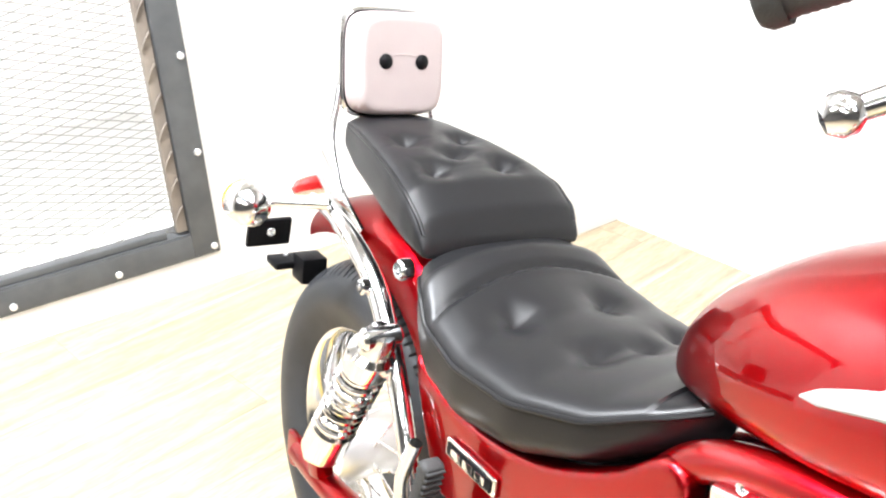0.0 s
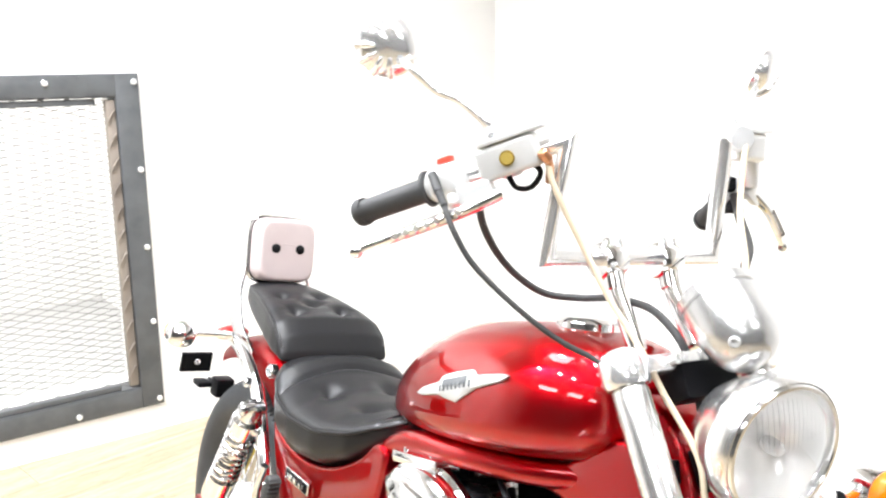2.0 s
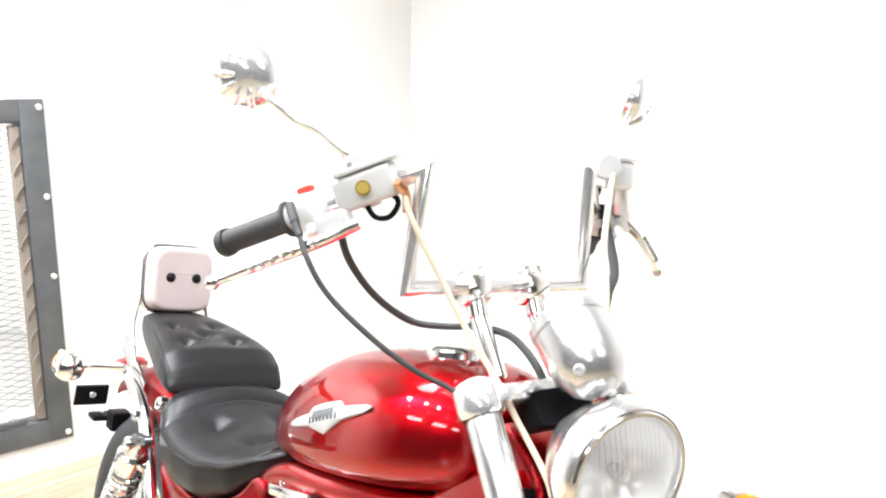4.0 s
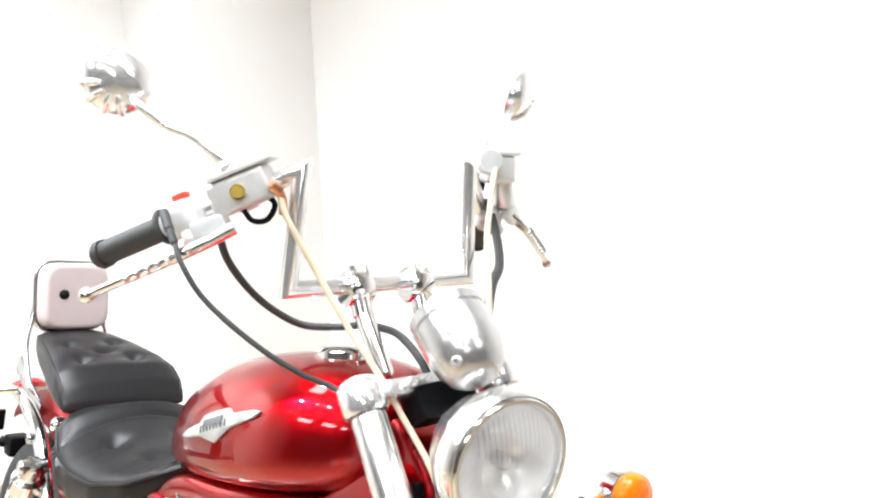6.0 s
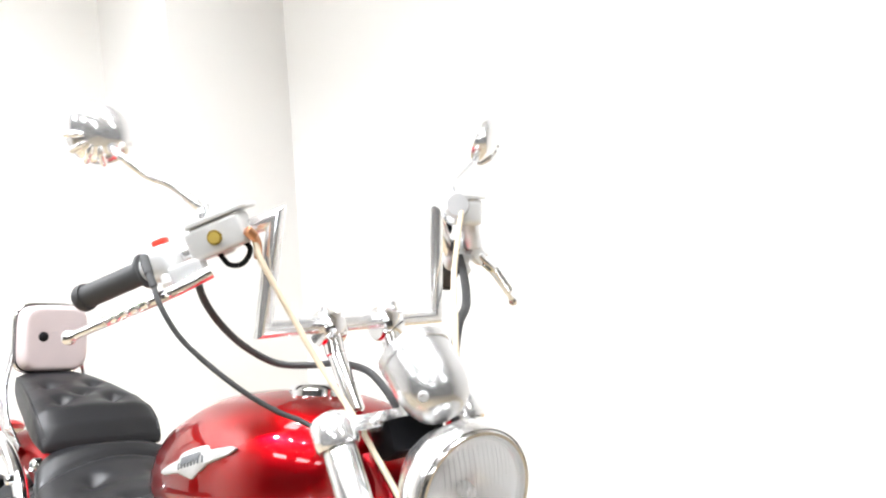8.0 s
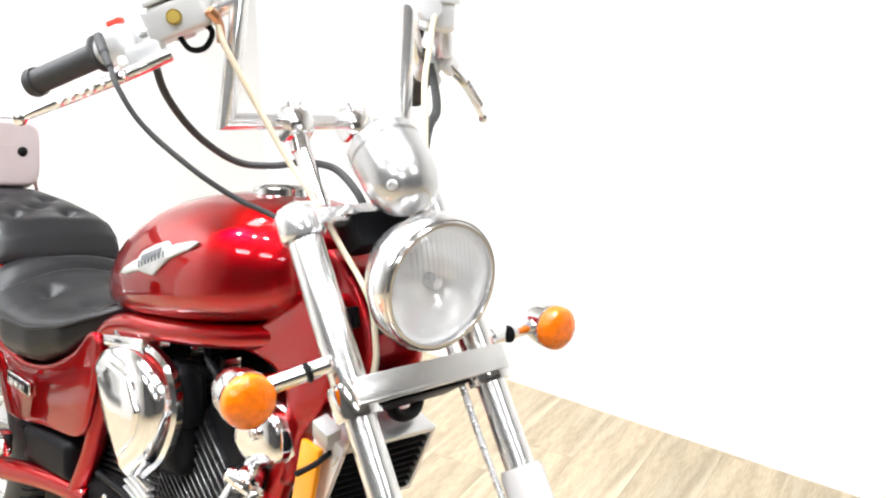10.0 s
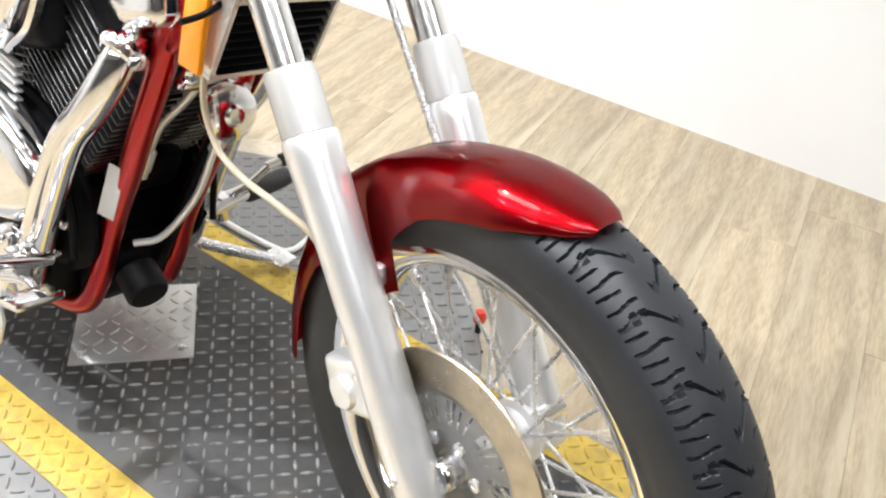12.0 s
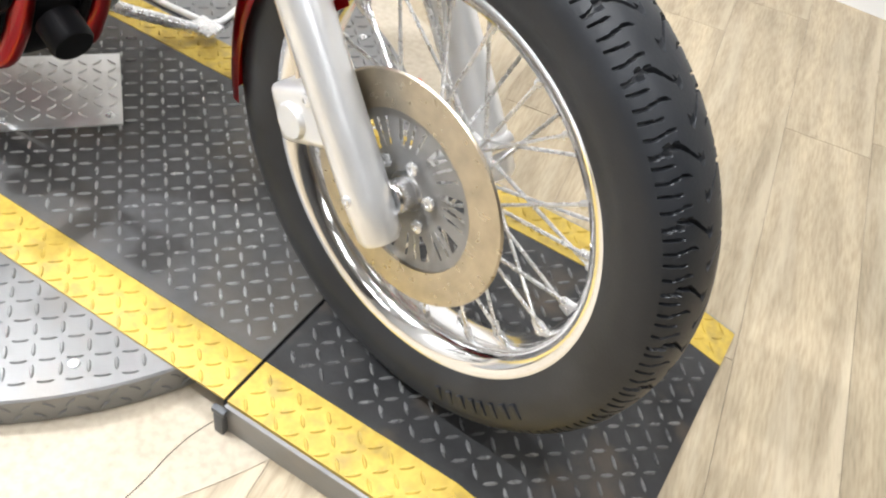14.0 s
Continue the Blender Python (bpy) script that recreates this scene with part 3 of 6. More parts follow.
rail = thing("hose_rail", tube([(-0.70, 0.655, LZ + 0.006), (-0.645, 0.655, LZ + 0.006), (-0.60, 0.655, LZ + 0.006), (-0.512, 0.662, LZ + 0.006), (-0.498, 0.675, LZ + 0.006), (-0.494, 0.70, LZ + 0.006), (-0.51, 0.80, LZ + 0.006)], 0.007, 12), SATIN, "bent pale metal bar lying beside the yellow stripe", "bar")
hatch = thing("cover_plate", box(0.212, 0.207, 0.004, pose(-0.551, 0.325, LZ + 0.0062, 0, 0, 47.0), 0.001), COVER, "square bare diamond-plate cover lying on the black lane", "cover plate")
ct, st_ = math.cos(radians(47.0)), math.sin(radians(47.0))
stuff(part("relief", lugs(lambda x, y: abs(ct * (x + 0.551) + st_ * (y - 0.325)) < 0.094 and abs(-st_ * (x + 0.551) + ct * (y - 0.325)) < 0.092, -0.75, -0.4, 0.1, 0.5, z=LZ + 0.008, turn=radians(47.0)), COVER, hatch))
for s in (-1, 1):
    part("screw", bolt((-0.551 + s * 0.085 * ct + 0.08 * st_, 0.325 + s * 0.085 * st_ - 0.08 * ct, LZ + 0.0085), (0, 0, 1), 0.008, 0.003), STEEL, hatch)


# ---- the motorcycle (x forward from the front axle, y to its left, z up from the lane) ----
bike = tagged(new("motorcycle"), "dark red cruiser motorcycle with chrome trim, leaning on its side stand", "motorcycle")
SIZE = 0.973
bike.matrix_world = pose(0.256, 0.187, LZ + 0.0055) @ pose(0, 0, 0, 0, 0, -3.45) @ pose(0, 0, 0, -10.94) @ Matrix.Diagonal((SIZE, SIZE, SIZE, 1))

RAKE, STEER = radians(38.0), radians(-12.2)
UP = Vector((-math.sin(RAKE), 0, math.cos(RAKE)))
PIVOT = Vector((-0.039, 0, 0.314))
S = Matrix.Translation((-0.010, 0.002, 0.003)) @ Matrix.Translation(PIVOT) @ Matrix.Rotation(STEER, 4, UP) @ Matrix.Translation(-PIVOT)
HUB = Vector((0, 0, 0.352))
RHUB = Vector((-1.75, 0, 0.325))


def sp(name, bm, mat, parent=None, label="", angle=38):
    """A part that turns with the steering."""
    return part(name, bm, mat, parent or bike, label, S, angle)


def mirrored(p):
    return (p[0], -p[1], p[2])


# -- wheels --
def tyre(centre, r_out, r_rim, half, xf, grooves, parent, name="tyre", label=""):
    per, m = 52, 60
    n_th = grooves * per
    mid = r_rim + 0.42 * (r_out - r_rim)
    rows = []
    for k in range(9):
        t = k / 8
        rows.append((-half * (0.74 + 0.26 * math.sin(t * math.pi / 2)), r_rim - 0.006 + (mid - r_rim + 0.006) * t, 0.0))
    for k in range(1, m):
        a = math.pi * k / m
        rows.append((-half * sgn_pow(math.cos(a), 0.86), mid + (r_out - mid) * math.sin(a) ** 0.72, math.sin(a)))
    rows += [(-y, r, h) for y, r, h in rows[8::-1]]
    bm = bmesh.new()
    vs = []
    for i in range(n_th):
        ring = []
        for y, rr, h in rows:
            t = y / half
            u = abs(t)
            th = 2 * math.pi * (i / per + 0.50 * u + 0.10 * math.sin(5.0 * u)) / grooves
            if h > 0.50:
                ph = i / per + (0.0 if t < 0 else 0.5)
                main = abs(((ph + 0.04 * math.sin(9.0 * u) + 0.5) % 1.0) - 0.5)
                cut = (main < 0.026 and 0.10 < u < 0.86) or (main < 0.05 and 0.46 < u < 0.53) or (main < 0.085 and 0.62 < u < 0.69)
                for at_, lo, hi, bend in ((0.22, 0.42, 0.97, 0.02), (0.42, 0.56, 0.98, -0.015), (0.62, 0.36, 0.93, 0.02), (0.81, 0.60, 0.98, -0.01)):
                    d = abs(((ph - at_ + bend * math.sin(8.0 * u + 1.0) + 0.5) % 1.0) - 0.5)
                    cut = cut or (d < 0.0165 and lo < u < hi)
                cut = cut or abs(t - 0.055 * math.sin(2 * math.pi * i / per)) < 0.022
                if cut:
                    rr -= 0.0070
            ring.append(bm.verts.new(centre + Vector((rr * math.cos(th), y, rr * math.sin(th)))))
        vs.append(ring)
    for i in range(n_th):
        a, b = vs[i], vs[(i + 1) % n_th]
        for k in range(len(rows) - 1):
            bm.faces.new((a[k], a[k + 1], b[k + 1], b[k]))
    return part(name, bm, RUBBER, parent, label, xf, 32)


Y = (0, 1, 0)


def ring_profile(c, prof, xf, name, mat, parent, label="", n=96):
    return part(name, lathe(prof + prof[:1], c, Y, n), mat, parent, label, xf)


rim_prof = [(0.262, -0.046), (0.266, -0.041), (0.262, -0.037), (0.250, -0.035), (0.243, -0.026), (0.238, -0.012), (0.236, 0), (0.238, 0.012), (0.243, 0.026),
            (0.250, 0.035), (0.262, 0.037), (0.266, 0.041), (0.262, 0.046), (0.252, 0.044), (0.240, 0.037), (0.231, 0.016), (0.229, 0), (0.231, -0.016), (0.240, -0.037), (0.252, -0.044)]
front_wheel = ring_profile(HUB, rim_prof, S, "front_wheel", CHROME, bike, "chrome wire-spoked front wheel")
front_tyre = tyre(HUB, 0.352, 0.262, 0.058, S, 30, front_wheel, "tyre", "black tyre with curved tread grooves")
for k, deg in enumerate((-66, -58, -51, -43)):
    a = radians(deg)
    for e in (-0.010, 0.010):
        p = HUB + Vector((0.300 * math.cos(a) - e * math.sin(a), -0.0585, 0.300 * math.sin(a) + e * math.cos(a)))
        r = Vector((math.cos(a), 0.1, math.sin(a)))
        part("letter_bar", bar(p - r * 0.011, p + r * 0.011, 0.004, 0.008, 0.001), RUBBER, front_tyre, "", S)
hub_prof = [(0, -0.062), (0.018, -0.062), (0.020, -0.055), (0.050, -0.052), (0.050, -0.046), (0.034, -0.042), (0.028, -0.02), (0.028, 0.02), (0.034, 0.034), (0.042, 0.038), (0.042, 0.044), (0.022, 0.047), (0.018, 0.07), (0, 0.07)]
part("hub", lathe(hub_prof, HUB, Y, 48), SATIN, front_wheel, "polished hub", S)
part("axle", join(lathe([(0, -0.080), (0.012, -0.080), (0.013, -0.090), (0.019, -0.092), (0.021, -0.088), (0.021, -0.066), (0.0125, -0.064), (0.0125, 0.12), (0, 0.12)], HUB, Y, 24)), CHROME, front_wheel, "chrome axle with hollow end", S)
for i in range(40):
    side = -1 if i % 2 else 1
    a_hub = 2 * math.pi * (i // 2) / 20 + (0.157 if i % 2 else 0)
    a_rim = a_hub + (0.62 if (i // 2) % 2 else -0.62)
    p = HUB + Vector((0.040 * math.cos(a_hub), 0.041 * side, 0.040 * math.sin(a_hub)))
    q = HUB + Vector((0.236 * math.cos(a_rim), 0.010 * side, 0.236 * math.sin(a_rim)))
    d = (q - p).normalized()
    part("spoke", join(rod(p, q, 0.0024, 8), rod(q - d * 0.024, q + d * 0.004, 0.0052, 8), lathe([(0, -0.002), (0.0085, -0.001), (0.0075, 0.003), (0, 0.005)], q, -d, 10)), STEEL, front_wheel, "", S)
# brake disc on the right side
dy = -0.068
turned = [(0.104 + 0.045 * k / 36, dy - 0.0025 + 0.00012 * ((k * 5) % 7 - 3) / 3) for k in range(37)]
disc = part("brake_disc", lathe(turned + [(0.1505, dy), (0.149, dy + 0.0025), (0.104, dy + 0.0025), (0.104, dy - 0.0025)], HUB, Y, 96), DISC_STEEL, front_wheel, "worn bronze-grey brake disc", S)


def slotted_plate(radii, cells, gone, y, thick):
    """A flat ring with openings: gone(ring, cell) tells which pieces are cut out."""
    bm = bmesh.new()
    vs = [[bm.verts.new(HUB + Vector((r * math.cos(2 * math.pi * k / cells - 0.10 * (r - 0.05) / 0.05), y, r * math.sin(2 * math.pi * k / cells - 0.10 * (r - 0.05) / 0.05)))) for k in range(cells)] for r in radii]
    for i in range(len(radii) - 1):
        for k in range(cells):
            if not gone(i, k):
                bm.faces.new((vs[i][k], vs[i][(k + 1) % cells], vs[i + 1][(k + 1) % cells], vs[i + 1][k]))
    for v in [v for v in bm.verts if not v.link_faces]:
        bm.verts.remove(v)
    bmesh.ops.solidify(bm, geom=bm.faces[:], thickness=thick)
    return bm


def disc_slot(i, k):
    """Pairs of narrow slots and single wide ones, nine groups round the carrier."""
    p = k % 16
    return (p == 2 and 2 <= i <= 4) or (p == 6 and 2 <= i <= 4) or (p in (9, 10, 11, 12) and 3 <= i <= 4) or (p in (10, 11) and i == 2)


part("carrier", slotted_plate([0.026, 0.050, 0.058, 0.066, 0.080, 0.092, 0.098, 0.107], 144, disc_slot, dy + 0.003, 0.006), CARRIER, disc, "grey carrier with narrow radial slots", S)
for k in range(6):
    a = 2 * math.pi * (k + 0.3) / 6
    part("bolt", bolt(HUB + Vector((0.043 * math.cos(a), dy - 0.004, 0.043 * math.sin(a))), (0, -1, 0), 0.0085, 0.003), STEEL, disc, "", S)

rear_prof = [(r * 0.81, y * 1.45) for r, y in rim_prof]
rear_wheel = ring_profile(RHUB, rear_prof, None, "rear_wheel", CHROME, bike, "chrome rear wheel")
tyre(RHUB, 0.325, 0.212, 0.088, None, 22, rear_wheel, "tyre", "wide black rear tyre")
part("hub", lathe([(0, -0.11), (0.045, -0.11), (0.06, -0.09), (0.06, 0.09), (0.045, 0.11), (0, 0.11)], RHUB, Y, 40), SATIN, rear_wheel)
for i in range(32):
    side = -1 if i % 2 else 1
    a_hub = 2 * math.pi * (i // 2) / 16
    a_rim = a_hub + (0.6 if (i // 2) % 2 else -0.6)
    part("spoke", rod(RHUB + Vector((0.055 * math.cos(a_hub), 0.06 * side, 0.055 * math.sin(a_hub))), RHUB + Vector((0.19 * math.cos(a_rim), 0.012 * side, 0.19 * math.sin(a_rim))), 0.0024, 8), STEEL, rear_wheel)

# -- front fork --
FX_, FY_ = Vector((-0.026, 0, 0.352)), 0.105
FUP, FFWD = Vector((-0.578, 0, 0.816)), Vector((0.816, 0, 0.578))
for s in (-1, 1):
    o = FX_ + Vector((0, s * FY_, 0))
    at = lambda d: o + FUP * d
    slider = sp("fork_slider", lathe([(0, -0.062), (0.022, -0.062), (0.027, -0.054), (0.0295, 0.0), (0.0295, 0.28), (0.0325, 0.372), (0.0325, 0.392), (0.030, 0.396), (0.024, 0.396), (0, 0.396)], o, FUP, 40), SATIN, None, "satin aluminium fork slider")
    sp("fork_tube", rod(at(0.39), at(0.87), 0.0205, 32, 0.02), POLISHED, None, "chrome fork tube")
    sp("dust_sleeve", lathe([(0.0245, 0.397), (0.0300, 0.397), (0.0300, 0.462), (0.027, 0.470), (0.0222, 0.470)], o, FUP, 36), SLEEVE, slider, "cloudy plastic dust sleeve")
    sp("fork_cover", lathe([(0.0208, 0.635), (0.0232, 0.635), (0.0240, 0.65), (0.0240, 0.824), (0.023, 0.828), (0.0208, 0.828)], o, FUP, 40), POLISHED, None, "polished fork shroud")
    sp("lower_clamp", lathe([(0.0222, 0.588), (0.0295, 0.588), (0.031, 0.593), (0.031, 0.628), (0.0295, 0.633), (0.0222, 0.633)], o, FUP, 32), CHROME, None, "chrome lower fork clamp")
    sp("top_clamp", join(lathe([(0, 0.881), (0.014, 0.881), (0.026, 0.875), (0.031, 0.868), (0.031, 0.836), (0.028, 0.831), (0.0222, 0.831)], o, FUP, 36),
                         box(0.052, 0.104, 0.024, Matrix.Translation(at(0.854) + Vector((0, -s * 0.052, 0))) @ pose(0, 0, 0, 0, -34), 0.007)), BRIGHT, None, "chrome top fork clamp")
    sp("pinch_bolt", bolt(at(0.0) + Vector((0, s * 0.029, 0)), (0, s, 0), 0.007, 0.004), STEEL, slider)
    sp("clamp_bolt", rod(at(0.852) + FFWD * 0.02 + Vector((0, -s * 0.055, 0)), at(0.852) + FFWD * 0.042 + Vector((0, -s * 0.055, 0)), 0.007), STEEL, slider)
sp("triple_tree", box(0.07, 0.13, 0.03, Matrix.Translation(FX_ + FUP * 0.61 - FFWD * 0.02) @ pose(0, 0, 0, 0, -35), 0.006), BLACK_PAINT, None, "black lower triple tree")
fp = FX_ + FUP * 0.617 + FFWD * 0.033
sp("fork_plate", join(box(0.006, 0.240, 0.034, Matrix.Translation(fp) @ pose(0, 0, 0, 0, -34), 0.004), box(0.03, 0.240, 0.006, Matrix.Translation(fp - FUP * 0.015 - FFWD * 0.012) @ pose(0, 0, 0, 0, -34), 0.002)), POLISHED, None, "polished plate across the forks")
sp("fork_wiring", tube([(-0.43, -0.03, 0.83), (-0.42, -0.015, 0.795), (-0.43, 0.02, 0.785), (-0.445, 0.04, 0.80), (-0.45, 0.03, 0.84)], 0.009, 10), BLACK, None, "black looped hose under the fork plate")

# -- front fender --
def fender(centre, radius, a0, a1, width, skirt, n=64, crown=0.35, thick=0.0022):
    """Angles run backwards from straight up; skirt(u) gives the side's depth for u from front to rear."""
    rings = []
    m = 30
    for i in range(n + 1):
        u = i / n
        a = a0 + (a1 - a0) * u
        out = Vector((-math.sin(a), 0, math.cos(a)))
        w, d = width(u), skirt(u)
        pts = []
        for k in range(m + 1):
            t = -1 + 2 * k / m
            q = t * math.pi / 2
            y, h = w * sgn_pow(math.sin(q), 0.9), -(crown * w * 0.35 + d) * (1 - math.cos(q)) ** (1.1 + 1.3 * min(1.0, max(0.0, d - 0.05) / 0.09))
            pts.append(centre + out * (radius + h) + Vector((0, y, 0)))
        rings.append(pts)
    bm = loft(rings, cap=False, closed=False)
    geom = bmesh.ops.solidify(bm, geom=bm.faces[:], thickness=thick)
    return bm


def front_skirt(u):
    return float(np.interp(u, [0, 0.04, 0.12, 0.285, 0.385, 0.405, 0.50, 0.54, 0.70, 1.0], [0.006, 0.015, 0.034, 0.055, 0.082, 0.140, 0.142, 0.10, 0.055, 0.04]))


ff = sp("front_fender", fender(HUB, 0.366, radians(-12.5), radians(101), lambda u: 0.070 * float(np.interp(u, [0, 0.02, 0.06, 0.12, 0.2], [0.32, 0.55, 0.78, 0.93, 1.0])), front_skirt, 96), RED, None, "glossy dark red front fender")
for s in (-1, 1):
    sp("fender_stay", join(bar((-0.145, s * 0.070, 0.540), (-0.175, s * 0.085, 0.535), 0.014, 0.024, 0.003), bolt((-0.15, s * 0.077, 0.540), (0, s, 0), 0.006)), SATIN, ff, "grey fender mount")

# -- brake caliper and its hose --
sp("brake_caliper", join(box(0.10, 0.055, 0.075, Matrix.Translation((-0.145, -0.082, 0.385)) @ pose(0, 0, 0, 0, -25), 0.012, 3), lathe([(0, 0), (0.021, 0), (0.024, 0.005), (0.024, 0.03), (0, 0.03)], (-0.155, -0.116, 0.375), Y, 28), bolt((-0.13, -0.112, 0.42), (0, -1, 0), 0.008)), SATIN, None, "silver front brake caliper")
hose = [(-0.644, -0.158, 1.300), (-0.632, -0.153, 1.270), (-0.603, -0.125, 1.199), (-0.566, -0.10, 1.13), (-0.525, -0.08, 1.077), (-0.49, -0.062, 1.022), (-0.431, -0.055, 0.967), (-0.409, -0.058, 0.927), (-0.397, -0.065, 0.877), (-0.396, -0.095, 0.80), (-0.392, -0.115, 0.775), (-0.430, -0.125, 0.710), (-0.452, -0.125, 0.640), (-0.428, -0.122, 0.585), (-0.372, -0.120, 0.568), (-0.290, -0.115, 0.565), (-0.235, -0.100, 0.542), (-0.200, -0.088, 0.470), (-0.170, -0.090, 0.420)]
sp("brake_hose", tube(hose, 0.0044, 10), CREAM, None, "yellowed clear brake hose")
sp("hose_fitting", join(rod((-0.642, -0.172, 1.318), (-0.642, -0.158, 1.306), 0.0075), tube([(-0.642, -0.160, 1.308), (-0.646, -0.154, 1.296), (-0.648, -0.152, 1.276)], 0.006, 12)), COPPER, None, "copper brake hose fitting")

# -- headlight, speedometer --
REFLECTOR = material("aluminised_reflector", (0.96, 0.95, 0.93), 0.18, 0.4, vary=0.05)
HL = Vector((-0.362, 0.006, 0.990))
hd = Vector((1, 0, -0.05)).normalized()
lamp = sp("headlight", lathe([(0, -0.105), (0.028, -0.102), (0.050, -0.090), (0.068, -0.066), (0.079, -0.044), (0.087, -0.028), (0.0900, -0.024), (0.0912, -0.010), (0.0902, 0.003), (0.0872, 0.009), (0.0858, 0.0095), (0.0855, 0.007)], HL, hd, 72), POLISHED, None, "round polished headlight")
sp("trim_ring", lathe([(0.0856, 0.004), (0.0850, 0.0095), (0.0825, 0.0125), (0.0785, 0.0125), (0.0765, 0.009), (0.0765, 0.001)], HL, hd, 72), CHROME, lamp, "inner chrome trim ring")
sp("ring_gasket", lathe([(0.0866, 0.0075), (0.0846, 0.0075), (0.0846, 0.0066), (0.0866, 0.0066), (0.0866, 0.0075)], HL, hd, 72), BLACK, lamp, "thin dark seam between the rings")
sp("reflector", lathe([(0.0768, 0.002), (0.066, -0.022), (0.046, -0.045), (0.0182, -0.056), (0, -0.058)], HL, hd, 48), REFLECTOR, lamp, "bright reflector bowl")
sp("lens", lathe([(0.0768, 0.004), (0.066, 0.012), (0.0455, 0.019), (0.0182, 0.0225), (0, 0.023), (0, 0.020), (0.0182, 0.0195), (0.0455, 0.016), (0.066, 0.009), (0.0758, 0.002)], HL, hd, 64), GLASS, lamp, "clear fluted glass lens").visible_shadow = False
for k in range(15):
    y = -0.049 + 0.007 * k
    top = math.sqrt(0.0052 - y * y)
    lo = 0.010 + 0.012 * abs(y) / 0.05
    sp("lens_rib", tube([HL + hd * (0.0200 - 2.6 * (y * y + z * z)) + Vector((0, y, z)) for z in np.linspace(lo, top * 0.92, 4)], 0.0006, 6, 2), GLASS, lamp).visible_shadow = False
sp("bulb", lathe([(0, 0.03), (0.006, 0.028), (0.008, 0.02), (0.008, -0.0), (0, 0)], HL - hd * 0.055, hd, 16), SATIN, lamp)
sp("lamp_bracket", box(0.05, 0.06, 0.055, Matrix.Translation((-0.47, 0, 0.92)) @ pose(0, 0, 0, 0, -30), 0.008), BLACK_PAINT, None, "black headlight bracket")
sp("gauge_bracket", box(0.06, 0.09, 0.05, Matrix.Translation((-0.50, 0, 1.03)) @ pose(0, 0, 0, 0, -30), 0.012), BLACK_PAINT, None, "black gauge bracket")
gd = Vector((-0.78, 0, 0.63)).normalized()
GC = Vector((-0.406, -0.004, 1.092))
gauge = sp("speedometer", lathe([(0, -0.012), (0.014, -0.0115), (0.027, -0.006), (0.038, 0.004), (0.0455, 0.019), (0.0495, 0.040), (0.0505, 0.078), (0.0478, 0.0795), (0.0478, 0.0815), (0.0512, 0.083), (0.0512, 0.096), (0.046, 0.101), (0.041, 0.097), (0.0, 0.095)], GC, gd, 64), GAUGE, None, "polished drum-shaped speedometer housing")
front_up = Vector((gd.z, 0, -gd.x))
nose = (gd * -0.35 + Vector((0, -0.8, 0)) + front_up * 0.45).normalized()
sp("screw", lathe([(0, -0.002), (0.0072, -0.002), (0.0072, 0.003), (0.0055, 0.0045), (0.003, 0.0045), (0.0028, 0.002), (0, 0.002)], GC + gd * 0.010 + 0.0405 * (Vector((0, -0.87, 0)) + front_up * 0.49), nose, 16), CARRIER, gauge, "round screw head")
sp("speedometer_cable", tube([(-0.45, 0.055, 0.96), (-0.395, 0.06, 0.87), (-0.325, 0.064, 0.76), (-0.245, 0.068, 0.65), (-0.17, 0.072, 0.545), (-0.08, 0.074, 0.42), (-0.03, 0.07, 0.36)], 0.0048, 10), STEEL, None, "grey sheathed speedometer cable")

# -- handlebar --
def mirror_edge(a, s):
    """Outline of a mirror, a rounded wedge drawn out towards its outer top."""
    y, z = 0.050 * math.cos(a), 0.046 * math.sin(a) * (1 + 0.12 * s * -math.cos(a))
    return y, z + 0.10 * y * -s


R_BAR = 0.0125
S_BAR = Matrix.Translation((0.009, 0.013, 0.006)) @ Matrix.Translation(PIVOT) @ Matrix.Rotation(radians(-7.6), 4, UP) @ Matrix.Translation(-PIVOT)


def bp(name, bm, mat, parent=None, label="", angle=38):
    """A part carried by the handlebar."""
    return part(name, bm, mat, parent or bike, label, S_BAR, angle)



corner_lo, corner_hi, gin, gend = (-0.692, -0.156, 1.161), (-0.683, -0.144, 1.324), (-0.806, -0.286, 1.240), (-0.898, -0.343, 1.194)
halfway = [corner_lo, corner_hi, gin, gend]
hb = bp("handlebar", tube([mirrored(p) for p in halfway[::-1]] + halfway, R_BAR, 20, smooth=False), BRIGHT, None, "chrome angular riser handlebar", 30)
for s in (-1, 1):
    y = s * 0.052
    bp("bar_riser", join(rod((-0.600, y, 1.045), (-0.676, y, 1.14), 0.0135, 20), rod((-0.66, y, 1.117), (-0.692, y, 1.179), 0.0155, 20), lathe([(0, -0.02), (0.024, -0.02), (0.027, -0.016), (0.027, 0.016), (0.024, 0.02), (0, 0.02)], (-0.685, y, 1.157), Y, 28), rod((-0.667, y - 0.010, 1.164), (-0.683, y - 0.010, 1.191), 0.0055), rod((-0.667, y + 0.010, 1.164), (-0.683, y + 0.010, 1.191), 0.0055)), CHROME, None, "chrome handlebar riser clamp")
